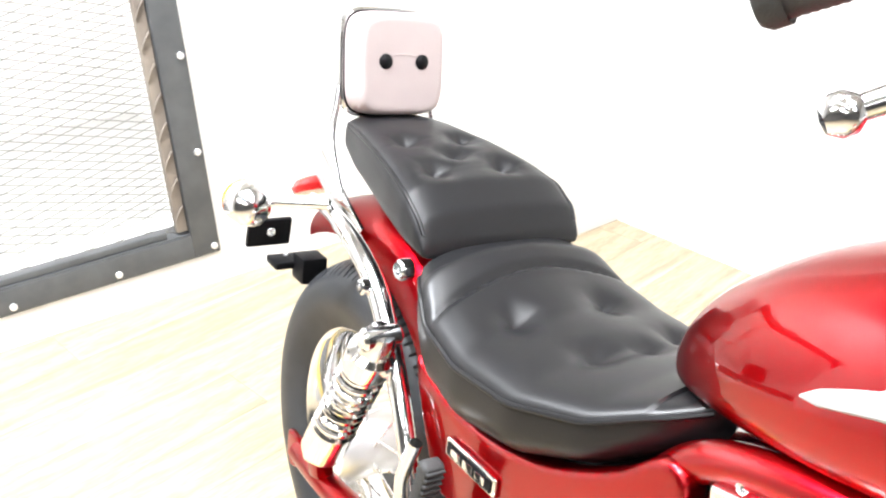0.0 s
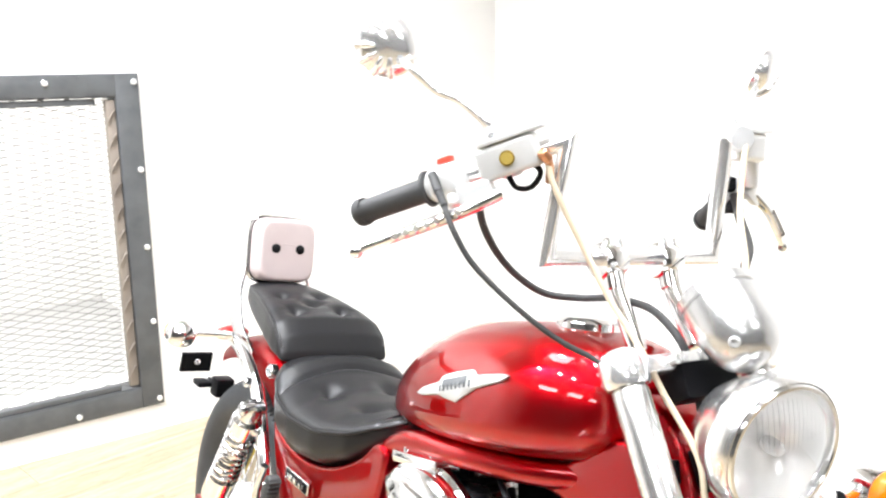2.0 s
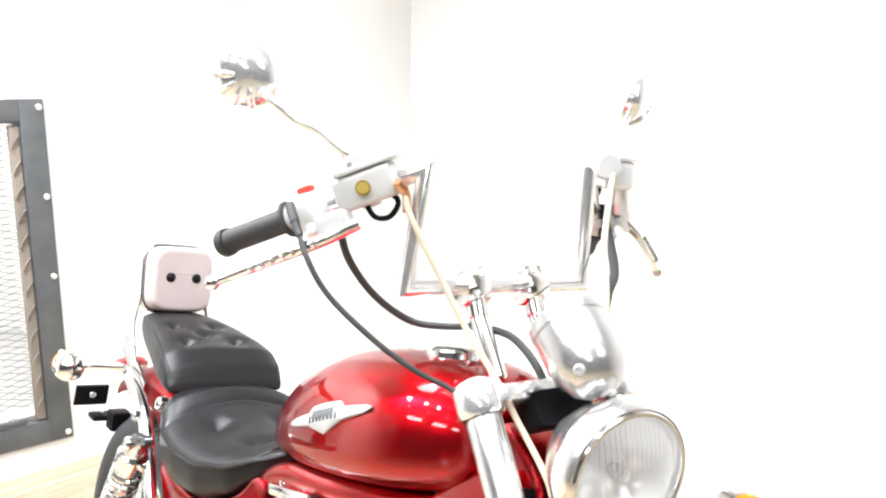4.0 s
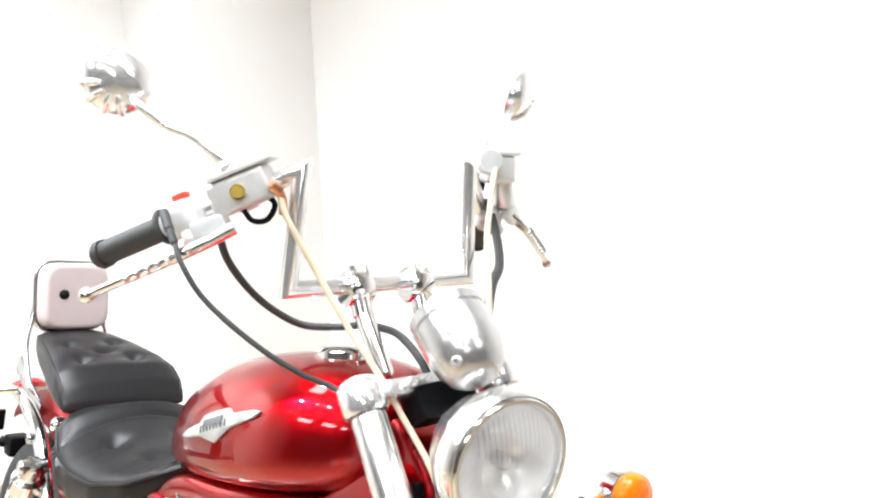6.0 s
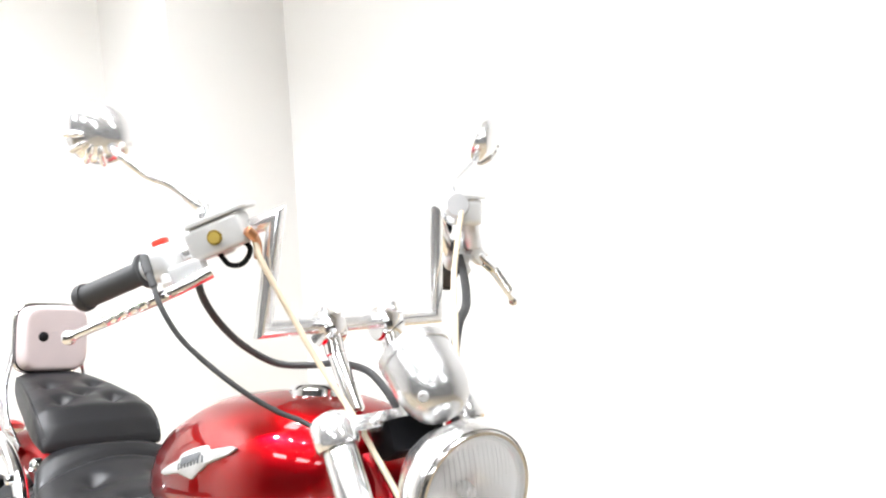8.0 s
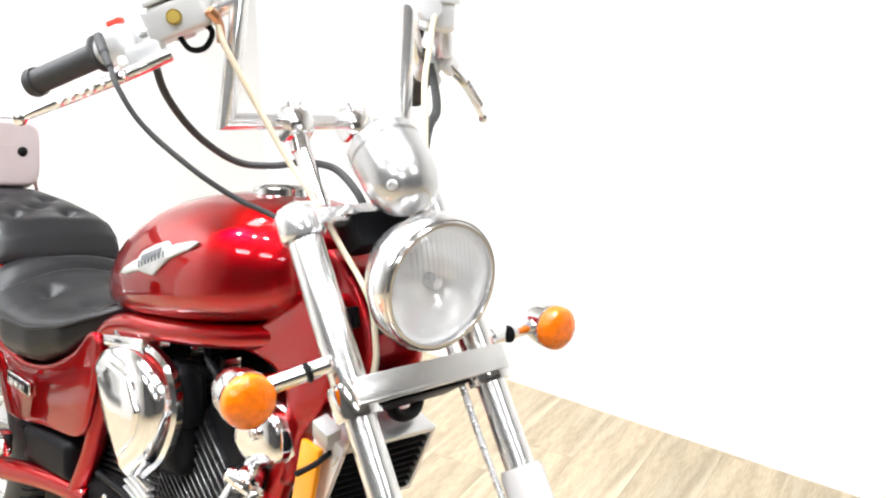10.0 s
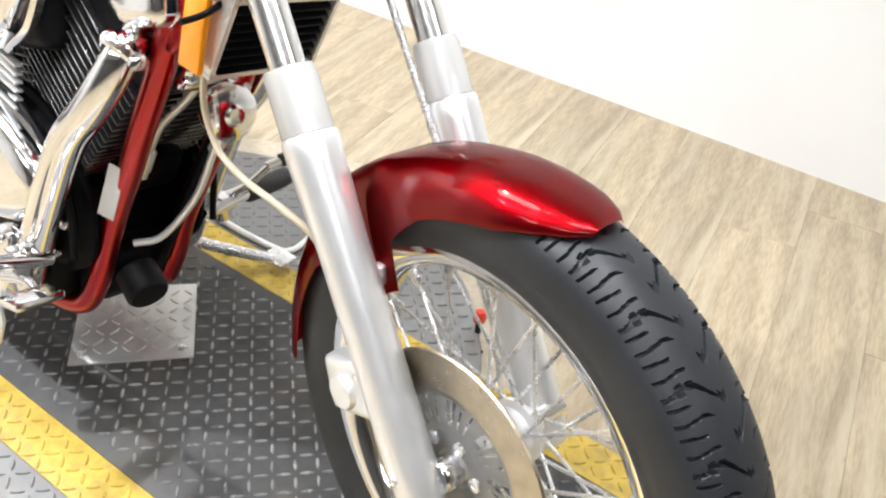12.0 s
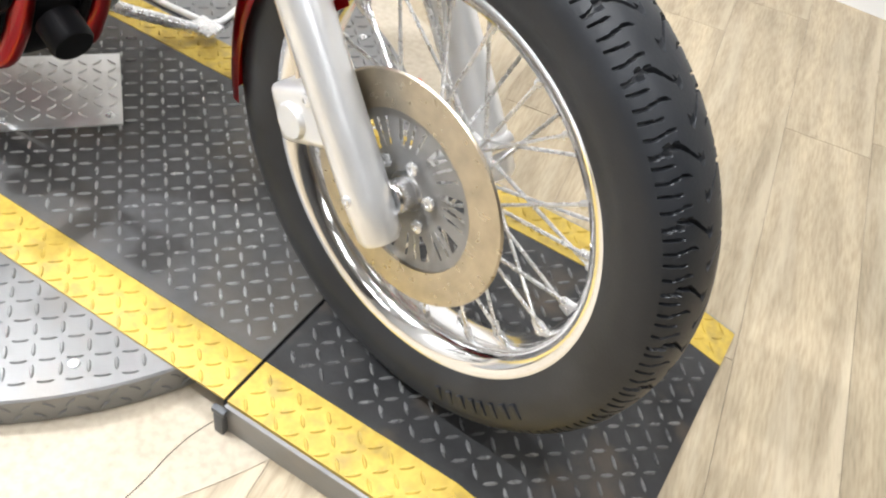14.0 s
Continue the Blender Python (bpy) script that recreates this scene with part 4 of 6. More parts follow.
for s in (-1, 1):
    g0, g1 = Vector((gin[0], -s * gin[1], gin[2])), Vector((gend[0], -s * gend[1], gend[2]))
    c1 = Vector((corner_hi[0], -s * corner_hi[1], corner_hi[2]))
    d = (g1 - g0).normalized()
    L = (g1 - g0).length
    prof = [(0, -0.013), (0.0185, -0.013), (0.0185, -0.004), (0.0255, -0.003), (0.0262, 0.001), (0.0185, 0.004)]
    for k in range(22):
        h = 0.010 + (L - 0.014) * k / 21
        prof += [(0.0172, h), (0.0178, h + 0.002)]
    prof += [(0.0205, L - 0.004), (0.021, L + 0.006), (0.018, L + 0.011), (0, L + 0.012)]
    bp("grip", lathe(prof, g0, d, 28), GRIP, hb, "black ribbed rubber grip")
    # switch housing
    q = g0 - d * 0.032
    rot = d.to_track_quat("X", "Z").to_matrix().to_4x4()
    sw = bp("switch_housing", join(box(0.058, 0.046, 0.050, Matrix.Translation(q) @ rot, 0.021, 5), rod(q + d * 0.020, q + d * 0.030, 0.0195, 24), rod(q + Vector((0.015, 0, -0.012)), q + Vector((0.03, 0, -0.03)), 0.011, 20)), RESERVOIR, None, "chrome handlebar switch housing")
    if s < 0:
        bp("kill_switch", box(0.022, 0.014, 0.008, Matrix.Translation(q + Vector((-0.012, 0.0, 0.030))) @ rot, 0.002), SWITCH_RED, sw, "red engine stop switch")
    # lever and master cylinder
    mcq = c1.lerp(g0, 0.47) + Vector((0.020, -s * 0.0, 0.010))
    mrot = (g0 - c1).to_track_quat("X", "Z").to_matrix().to_4x4()
    if s < 0:
        mc = bp("master_cylinder", join(box(0.086, 0.052, 0.046, Matrix.Translation(mcq) @ mrot, 0.007, 3), box(0.092, 0.058, 0.007, Matrix.Translation(mcq + Vector((0, 0, 0.030))) @ mrot, 0.002), box(0.05, 0.03, 0.03, Matrix.Translation(mcq + (g0 - c1).normalized() * 0.055 + Vector((0.016, 0, -0.028))) @ mrot, 0.006), lathe([(0, -0.014), (0.021, -0.014), (0.023, -0.01), (0.023, 0.01), (0.021, 0.014), (0, 0.014)], c1.lerp(g0, 0.42), g0 - c1, 24)), RESERVOIR, None, "silver brake fluid reservoir")
    else:
        # clutch side: angular reservoir above, a cast arm down to the lever's pivot
        RQ = Matrix.Translation((-0.738, 0.246, 1.332)) @ pose(0, 0, 0, -4, 0, 80)
        mc = bp("master_cylinder", join(box(0.062, 0.044, 0.046, RQ, 0.010, 3), box(0.068, 0.050, 0.007, RQ @ pose(0, 0, 0.026), 0.002), rod((-0.742, 0.262, 1.325), (-0.745, 0.280, 1.268), 0.017, 20), lathe([(0, -0.014), (0.019, -0.014), (0.022, -0.008), (0.022, 0.008), (0.019, 0.014), (0, 0.014)], (-0.728, 0.222, 1.345), (0.9, -0.4, 0.1), 24), box(0.018, 0.036, 0.03, Matrix.Translation((-0.745, 0.289, 1.258)) @ pose(0, 0, 0, -38), 0.005)), SATIN, None, "silver clutch fluid reservoir")
        bp("switch_block", join(box(0.03, 0.024, 0.03, Matrix.Translation((-0.756, 0.222, 1.309)) @ rot, 0.006), box(0.026, 0.022, 0.024, Matrix.Translation((-0.763, 0.248, 1.268)) @ rot, 0.006)), BLACK, mc, "black switch block")
        bp("switch_plug", rod((-0.763, 0.262, 1.255), (-0.757, 0.258, 1.222), 0.011, 16), BLACK, mc)
    if s < 0:
        nrm = (mrot.to_3x3() @ Vector((0, -1, 0)))
        if nrm.x < 0:
            nrm = -nrm
        bp("sight_glass", lathe([(0, 0.004), (0.008, 0.004), (0.0085, 0.001), (0.0105, 0.003), (0.0105, -0.004)], mcq + nrm * 0.0265, nrm, 24), BRASS, mc, "round amber fluid sight glass")
    tip = Vector((-0.803, -0.392, 1.152)) if s < 0 else Vector((-0.766, 0.402, 1.165))
    piv = mcq + Vector((0.035, 0, -0.035)) + (g0 - c1).normalized() * 0.03 if s < 0 else Vector((-0.745, 0.289, 1.256))
    lev = [piv, piv.lerp(tip, 0.3) + Vector((0.012, 0, 0.0)), piv.lerp(tip, 0.65) + Vector((0.008, 0, 0.0)), tip]
    bp("lever", join(tube(lev, [0.010, 0.009, 0.008, 0.006], 12), *[lathe([(0, 0.0075), (0.005, 0.007), (0.0065, 0.003), (0.0065, -0.003)], lev[1].lerp(lev[2], 0.1 + 0.2 * k) + Vector((0.004, 0, 0.001)), (0.8, -0.3, 0.4), 10) for k in range(7)], lathe([(0, -0.010), (0.006, -0.009), (0.0105, -0.003), (0.0105, 0.003), (0.006, 0.009), (0, 0.010)], tip, tip - piv, 16)), CHROME, mc, "chrome ball-end lever")
    # mirror
    a0 = mcq + Vector((-0.03, s * 0.012, 0.03))
    mir_c = Vector((-0.895, -0.324, 1.437)) if s < 0 else Vector((-0.846, 0.376, 1.470))
    stem = [a0, Vector((-0.752, s * 0.238, 1.342)), Vector((-0.782, s * 0.262, 1.366)), Vector((-0.812, s * 0.285, 1.378)), Vector((-0.832, s * 0.316, 1.405)), mir_c + Vector((0.025, -s * 0.006, -0.02))] if s < 0 else [Vector((-0.752, 0.236, 1.345)), Vector((-0.758, 0.240, 1.367)), Vector((-0.783, 0.267, 1.386)), Vector((-0.813, 0.333, 1.425)), mir_c + Vector((0.012, -0.02, -0.025))]
    mirror = bp("mirror", join(tube(stem, [0.009, 0.007, 0.006, 0.006, 0.006, 0.007][:len(stem)], 12), lathe([(0, -0.006), (0.011, -0.006), (0.011, 0.012), (0.008, 0.016), (0, 0.016)], a0, (0, 0, 1), 16)), BRIGHT, None, "chrome mirror on a curved stem")
    md = Vector((-0.92, 0.40, 0.08) if s < 0 else (-0.72, -0.62, 0.34)).normalized()
    mq = md.to_track_quat("X", "Z").to_matrix().to_4x4()
    rings = []
    for k in range(13):
        h = k / 12
        w = math.sqrt(max(0.0, 1 - (1 - h) ** 2.2)) * 0.98 + 0.02
        ring = []
        for j in range(40):
            a = 2 * math.pi * j / 40
            y, z = mirror_edge(a, s)
            ring.append(mir_c + mq.to_3x3() @ Vector((-0.034 + 0.034 * h, y * w, z * w)))
        rings.append(ring)
    bp("shell", loft(rings), BRIGHT, mirror, "fluted chrome mirror shell")
    for k in range(4):
        a = radians((352, 322, 292, 262)[k] if s < 0 else (188, 218, 248, 278)[k])
        ridge = []
        for h in (0.06, 0.18, 0.33, 0.5, 0.68, 0.85):
            w = math.sqrt(1 - (1 - h) ** 2.2) * 0.98 + 0.03
            y, z = mirror_edge(a, s)
            ridge.append(mir_c + mq.to_3x3() @ Vector((-0.034 + 0.034 * h - 0.001, y * w, z * w)))
        bp("shell_rib", join(tube(ridge, [0.003, 0.006, 0.0045, 0.006, 0.0045, 0.002], 12)), BRIGHT, mirror)
    bp("mirror_glass", loft([[mir_c + mq.to_3x3() @ Vector((0.001 + h, 0.93 * mirror_edge(2 * math.pi * j / 40, s)[0], 0.93 * mirror_edge(2 * math.pi * j / 40, s)[1])) for j in range(40)] for h in (0, 0.002)]), CHROME, mirror, "flat mirror glass")
# cables
elbow = part("throttle_elbow", join(rod((-0.793, -0.288, 1.246), (-0.764, -0.291, 1.222), 0.0066, 14), rod((-0.766, -0.291, 1.224), (-0.748, -0.290, 1.206), 0.0054, 14)), GRIP, bike, "black cable elbow on the throttle housing")
part("throttle_cable", tube([(-0.759, -0.290, 1.218), (-0.727, -0.287, 1.180), (-0.700, -0.262, 1.136), (-0.647, -0.215, 1.088), (-0.613, -0.170, 1.058), (-0.586, -0.130, 1.040), (-0.536, -0.092, 1.008)], 0.0039, 10), GRIP, elbow, "black throttle cable")
bp("wiring_loom", tube([(-0.761, -0.233, 1.250), (-0.786, -0.203, 1.190), (-0.801, -0.148, 1.130), (-0.791, -0.088, 1.090), (-0.751, -0.048, 1.088), (-0.696, -0.033, 1.100), (-0.657, -0.031, 1.104), (-0.604, -0.028, 1.101), (-0.548, -0.027, 1.072), (-0.521, -0.018, 1.020), (-0.511, -0.008, 0.970)], 0.0056, 12), GRIP, None, "black wrapped wiring loom")
bp("wiring_loop", tube([(-0.72, -0.215, 1.275), (-0.715, -0.20, 1.255), (-0.70, -0.185, 1.258), (-0.69, -0.18, 1.28), (-0.705, -0.195, 1.295)], 0.004, 8), BLACK, None)
bp("clutch_hose", tube([(-0.715, 0.225, 1.335), (-0.69, 0.198, 1.289), (-0.644, 0.155, 1.232), (-0.58, 0.108, 1.172), (-0.53, 0.075, 1.08)], 0.005, 10), CREAM, None, "yellowed clear clutch hose")
bp("wiring_loom", join(tube([(-0.755, 0.255, 1.255), (-0.735, 0.252, 1.22), (-0.649, 0.187, 1.184), (-0.60, 0.13, 1.155), (-0.55, 0.08, 1.06)], 0.0075, 10)), GRIP, None, "black wrapped wiring loom")

# -- front turn signals --
for s in (-1, 1):
    c = Vector((-0.403, s * 0.254, 0.876)) if s > 0 else Vector((-0.410, s * 0.236, 0.874))
    root = FX_ + FUP * 0.652 + Vector((0.005, s * (FY_ + 0.02), 0.016 if s < 0 else 0.0))
    arm = sp("turn_signal", join(rod(root, c + Vector((-0.018, -s * 0.03, 0)), 0.012, 20), lathe([(0.0, -0.052), (0.015, -0.05), (0.026, -0.04), (0.032, -0.02), (0.034, 0.0), (0.031, 0.002)], c, (1, 0, 0), 36)), CHROME, None, "chrome bullet turn signal with amber lens")
    sp("gasket", rod(root + (c - root) * 0.27, root + (c - root) * 0.33, 0.0128, 20), BLACK, arm)
    rings = [(0.0325, 0.001), (0.0337, 0.004), (0.0337, 0.012), (0.0318, 0.018), (0.027, 0.0225), (0.018, 0.0255), (0.009, 0.0268), (0.0, 0.027)]
    sp("lens", lathe(rings, c, (1, 0, 0), 36), AMBER, arm, "ribbed amber lens")
    for z in (-0.012, -0.006, 0, 0.006, 0.012):
        sp("lens_rib", bar(c + Vector((0.0245, z, -0.016)), c + Vector((0.0245, z, 0.016)), 0.0016, 0.004, 0.0006), AMBER, arm)
    sp("bulb", lathe([(0, 0.016), (0.006, 0.014), (0.009, 0.008), (0.009, -0.004), (0, -0.004)], c, (1, 0, 0), 16), AMBER_FLAT, arm)

# -- fuel tank --
def body_loft(stations, n_len, n_ring, shape=None):
    xs = [s[0] for s in stations]
    q = np.linspace(0, 1, n_len)
    q = 0.5 - 0.5 * np.cos(np.pi * q)
    xq = xs[0] + (xs[-1] - xs[0]) * q
    flip = xs[0] > xs[-1]
    cols = [sweep_values(np.array(xs[::-1] if flip else xs), np.array([s[i] for s in (stations[::-1] if flip else stations)]), xq) for i in range(1, 4)]
    rings = []
    for i in range(n_len):
        lo, hi, w = (float(c[i]) for c in cols)
        ring = []
        for k in range(n_ring):
            a = 2 * math.pi * k / n_ring
            c, s = math.cos(a), math.sin(a)
            ring.append(shape(float(xq[i]), lo, hi, w, c, s))
        rings.append(ring)
    return loft(rings)


def tank_shape(x, lo, hi, w, c, s):
    zm = lo + 0.36 * (hi - lo)
    if s >= 0:
        y, z = w * sgn_pow(c, 0.80), zm + (hi - zm) * sgn_pow(s, 0.92)
    else:
        y, z = w * sgn_pow(c, 0.70), zm + (zm - lo) * sgn_pow(s, 0.60)
    return Vector((x, y, z))


tank_st = [(-1.150, 0.800, 0.815, 0.012), (-1.138, 0.785, 0.845, 0.050), (-1.10, 0.782, 0.900, 0.092), (-1.02, 0.790, 0.965, 0.130), (-0.92, 0.803, 1.015, 0.156), (-0.80, 0.829, 1.045, 0.168), (-0.70, 0.855, 1.055, 0.165), (-0.63, 0.878, 1.050, 0.145), (-0.585, 0.905, 1.03, 0.110), (-0.565, 0.93, 1.0, 0.06)]
tank = part("fuel_tank", body_loft(tank_st, 56, 64, tank_shape), RED, bike, "glossy dark red teardrop fuel tank")
part("filler_cap", lathe([(0, 0.010), (0.03, 0.0095), (0.046, 0.007), (0.052, 0.001), (0.052, -0.014)], (-0.735, 0.0, 1.055), (-0.15, 0, 1), 40), CHROME, tank, "round chrome filler cap")


def tank_side(x, z):
    """How far the tank's flank stands out at x, z."""
    xs = np.array([t[0] for t in tank_st])
    lo, hi, w = (float(np.interp(x, xs, np.array([t[i] for t in tank_st]))) for i in (1, 2, 3))
    zm = lo + 0.36 * (hi - lo)
    if z >= zm:
        s = min(1.0, (z - zm) / (hi - zm)) ** (1 / 0.92)
        return w * math.sqrt(max(0.0, 1 - s * s)) ** 0.80
    s = min(1.0, (zm - z) / (zm - lo)) ** (1 / 0.60)
    return w * math.sqrt(max(0.0, 1 - s * s)) ** 0.70


# winged badge on each flank: a shield with a flat top and a pointed foot between two wings
BADGE_A, BADGE_B = Vector((-0.938, 0, 0.891)), Vector((-0.722, 0, 0.982))
BADGE_D = (BADGE_B - BADGE_A).normalized()
BADGE_UP = Vector((-BADGE_D.z, 0, BADGE_D.x))


def on_badge(u, v, side, lift):
    """A point of the tank's flank, u along the badge from end to end, v metres above its centre line."""
    p = BADGE_A.lerp(BADGE_B, u) + BADGE_UP * (v - 0.004)
    return Vector((p.x, side * (tank_side(p.x, p.z) + lift), p.z))


def badge(side, u0, u1, above, below, lift):
    us = [0, 0.06, 0.2, 0.29, 0.33, 0.5, 0.67, 0.71, 0.8, 0.94, 1]
    rings = []
    for k in range(45):
        u = u0 + (u1 - u0) * k / 44
        hi, lo = float(np.interp(u, us, above)), float(np.interp(u, us, below))
        rings.append([on_badge(u, v, side, out) for v, out in ((-lo, -0.002), (-lo, lift * 0.5), (-lo * 0.75, lift), (0.0, lift * 1.15), (hi * 0.75, lift), (hi, lift * 0.5), (hi, -0.002))])
    return loft(rings, cap=False, closed=False)


for side in (-1, 1):
    emblem = part("badge", badge(side, 0, 1, [0.001, 0.006, 0.009, 0.0095, 0.019, 0.0205, 0.019, 0.0095, 0.009, 0.006, 0.001], [0.001, 0.006, 0.0085, 0.010, 0.0135, 0.0255, 0.0135, 0.010, 0.0085, 0.006, 0.001], 0.005), CARRIER, tank, "winged silver badge")
    part("badge_field", badge(side, 0.36, 0.64, [0.014] * 11, [-0.006] * 11, 0.0062), DARK_STEEL, emblem)
    for k in range(8):
        u = 0.33 + 0.34 * k / 7
        part("badge_bar", bar(on_badge(u, -0.0055, side, 0.0060), on_badge(u, 0.0045, side, 0.0060), 0.0028, 0.0030, 0.0006), DARK_STEEL, emblem)

# -- seats --
def dips(spots):
    def lower(x, y):
        d = 0.0
        for sx, sy, depth, spread in spots:
            r2 = ((x - sx) ** 2 + (y - sy) ** 2) / spread ** 2
            d += depth * math.exp(-r2 * 1.9) + 0.35 * depth * math.exp(-r2 * 0.28)
            for deg in (20, 95, 170, 215, 290, 335):
                ux, uy = math.cos(radians(deg)), math.sin(radians(deg))
                along, off = (x - sx) * ux + (y - sy) * uy, (y - sy) * ux - (x - sx) * uy
                if along > 0:
                    d += 0.15 * depth * math.exp(-(off / 0.0045) ** 2) * math.exp(-(along / 0.032) ** 2)
        return d
    return lower


rider_dips = dips([(x, y, 0.0125, 0.034) for x, y in ((-1.359, -0.079), (-1.355, 0.065), (-1.245, -0.048), (-1.255, 0.100), (-1.235, 0.025))])
pass_dips = dips([(x, y, 0.013, 0.030) for x, y in ((-1.70, -0.055), (-1.70, 0.045), (-1.60, -0.062), (-1.60, 0.055), (-1.645, 0.0))])


def rider_shape(x, lo, hi, w, c, s):
    waist = lo + 0.64 * (hi - lo)
    if s >= 0:
        y, z = w * sgn_pow(c, 0.62), waist + (hi - waist) * sgn_pow(s, 0.75)
        dish = 0.020 * math.exp(-(y / 0.09) ** 2) if -1.47 < x < -1.1 else 0.0
        z += 0.5 * dish - rider_dips(x, y) * max(0.0, s) ** 0.5
        z -= 0.007 * math.exp(-((x + 1.435 - 0.9 * y * y) / 0.005) ** 2) * s
    else:
        y, z = w * (0.93 + 0.07 * (1 + s)) * sgn_pow(c, 0.62), waist + (waist - lo) * sgn_pow(s, 0.45)
    return Vector((x, y, z))


rider_st = [(-1.512, 0.700, 0.782, 0.110), (-1.500, 0.672, 0.790, 0.135), (-1.46, 0.648, 0.788, 0.158), (-1.42, 0.622, 0.765, 0.172), (-1.34, 0.614, 0.748, 0.180), (-1.24, 0.632, 0.748, 0.176), (-1.15, 0.672, 0.765, 0.152), (-1.08, 0.725, 0.795, 0.112), (-1.04, 0.755, 0.815, 0.080), (-1.025, 0.775, 0.810, 0.05)]
seat = part("rider_seat", body_loft(rider_st, 170, 128, rider_shape), LEATHER, bike, "black button-tufted leather rider seat")


def pass_shape(x, lo, hi, w, c, s):
    waist = lo + 0.52 * (hi - lo)
    if s >= 0:
        y, z = w * sgn_pow(c, 0.55), waist + (hi - waist) * sgn_pow(s, 0.65)
        z -= pass_dips(x, y) * max(0.0, s) ** 0.5
    else:
        y, z = w * sgn_pow(c, 0.6), waist + (waist - lo) * sgn_pow(s, 0.4)
    return Vector((x, y, z))


pass_st = [(-1.860, 0.845, 0.878, 0.070), (-1.845, 0.825, 0.888, 0.082), (-1.79, 0.805, 0.892, 0.094), (-1.70, 0.79, 0.892, 0.112), (-1.62, 0.778, 0.882, 0.128), (-1.56, 0.770, 0.866, 0.137), (-1.52, 0.770, 0.835, 0.138), (-1.502, 0.772, 0.80, 0.134), (-1.498, 0.776, 0.785, 0.128)]
pillion = part("passenger_seat", body_loft(pass_st, 150, 120, pass_shape), LEATHER, bike, "black button-tufted leather passenger seat")


def piping(stations, shape, x0, x1, degrees, parent):
    """A leather welt along both sides of a seat."""
    xs = np.array([t[0] for t in stations])
    q = np.linspace(x0, x1, 26)
    lo, hi, w = (np.interp(q, xs, np.array([t[i] for t in stations])) for i in (1, 2, 3))
    for a in (radians(degrees), radians(180 - degrees)):
        pts = [shape(float(q[k]), float(lo[k]), float(hi[k]), float(w[k]), math.cos(a), math.sin(a)) for k in range(26)]
        part("piping", tube(pts, 0.0034, 8, 2), LEATHER, parent)


piping(rider_st, rider_shape, -1.495, -1.05, 6, seat)
piping(pass_st, pass_shape, -1.84, -1.51, 24, pillion)
part("seat_base", box(0.44, 0.24, 0.03, pose(-1.28, 0, 0.655, 0, -7), 0.01), BLACK, seat)

# -- backrest --
BQ = Matrix.Translation((-1.862, 0, 0.968)) @ pose(0, 0, 0, 0, -8)


def cushion(w, h, d, rad, n=48, rows=12):
    rings = []
    for i in range(rows + 1):
        u = i / rows
        bulge = math.sin(math.pi * (0.5 * u))
        k = 1 - 0.16 * (1 - math.cos(math.pi / 2 * u)) ** 2 if u < 1 else 0.80
        ring = []
        for j in range(n):
            a = 2 * math.pi * j / n
            y = w * sgn_pow(math.cos(a), 0.42) * k
            z = h * sgn_pow(math.sin(a), 0.42) * k
            ring.append(Vector((d * bulge - 0.012, y, z)))
        rings.append(ring)
    return loft(rings)


back = part("backrest", cushion(0.080, 0.082, 0.055, 0.02), PINK, bike, "pale pink padded backrest with two black buttons", BQ)
part("shell", loft([[BQ @ Vector((x, 0.086 * sgn_pow(math.cos(2 * math.pi * j / 48), 0.4) * k, 0.088 * sgn_pow(math.sin(2 * math.pi * j / 48), 0.4) * k)) for j in range(48)] for x, k in ((-0.034, 0.90), (-0.030, 0.97), (-0.022, 1.0), (-0.012, 1.0), (-0.009, 0.97))]), CHROME, back, "chrome backrest shell")
part("welt", tube([BQ @ Vector((-0.009, 0.081 * sgn_pow(math.cos(2 * math.pi * j / 64), 0.4), 0.083 * sgn_pow(math.sin(2 * math.pi * j / 64), 0.4))) for j in range(65)], 0.0016, 8, smooth=False, cap=False), BLACK, back, "thin dark welt")
for y in (-0.033, 0.033):
    part("button", lathe([(0, 0.008), (0.008, 0.0065), (0.0125, 0.002), (0.0125, -0.004)], BQ @ Vector((0.041, y, 0.004)), (1, 0, 0.1), 20), BLACK, back, "black button")
    s = math.copysign(1, y)
    part("stitch", tube([BQ @ Vector(p) for p in ((0.042, y, 0.012), (0.0415, y + s * 0.008, -0.02), (0.038, y + s * 0.028, -0.05), (0.028, y + s * 0.04, -0.068))], 0.0013, 6), PINK, back)
    part("stitch", tube([BQ @ Vector(p) for p in ((0.042, y, 0.012), (0.0415, y + s * 0.004, 0.035), (0.036, y + s * 0.006, 0.062))], 0.0013, 6), PINK, back)
part("stitch", tube([BQ @ Vector(p) for p in ((0.042, -0.03, 0.012), (0.043, 0, 0.016), (0.042, 0.03, 0.012))], 0.0013, 6), PINK, back)
for s in (-1, 1):
    part("backrest_stay", join(tube([(-1.885, s * 0.07, 0.99), (-1.872, s * 0.088, 0.90), (-1.855, s * 0.100, 0.84), (-1.80, s * 0.103, 0.76)], 0.0065, 10), bar((-1.90, s * 0.10, 0.80), (-1.74, s * 0.098, 0.715), 0.006, 0.045, 0.002)), CHROME, back, "chrome backrest stay")

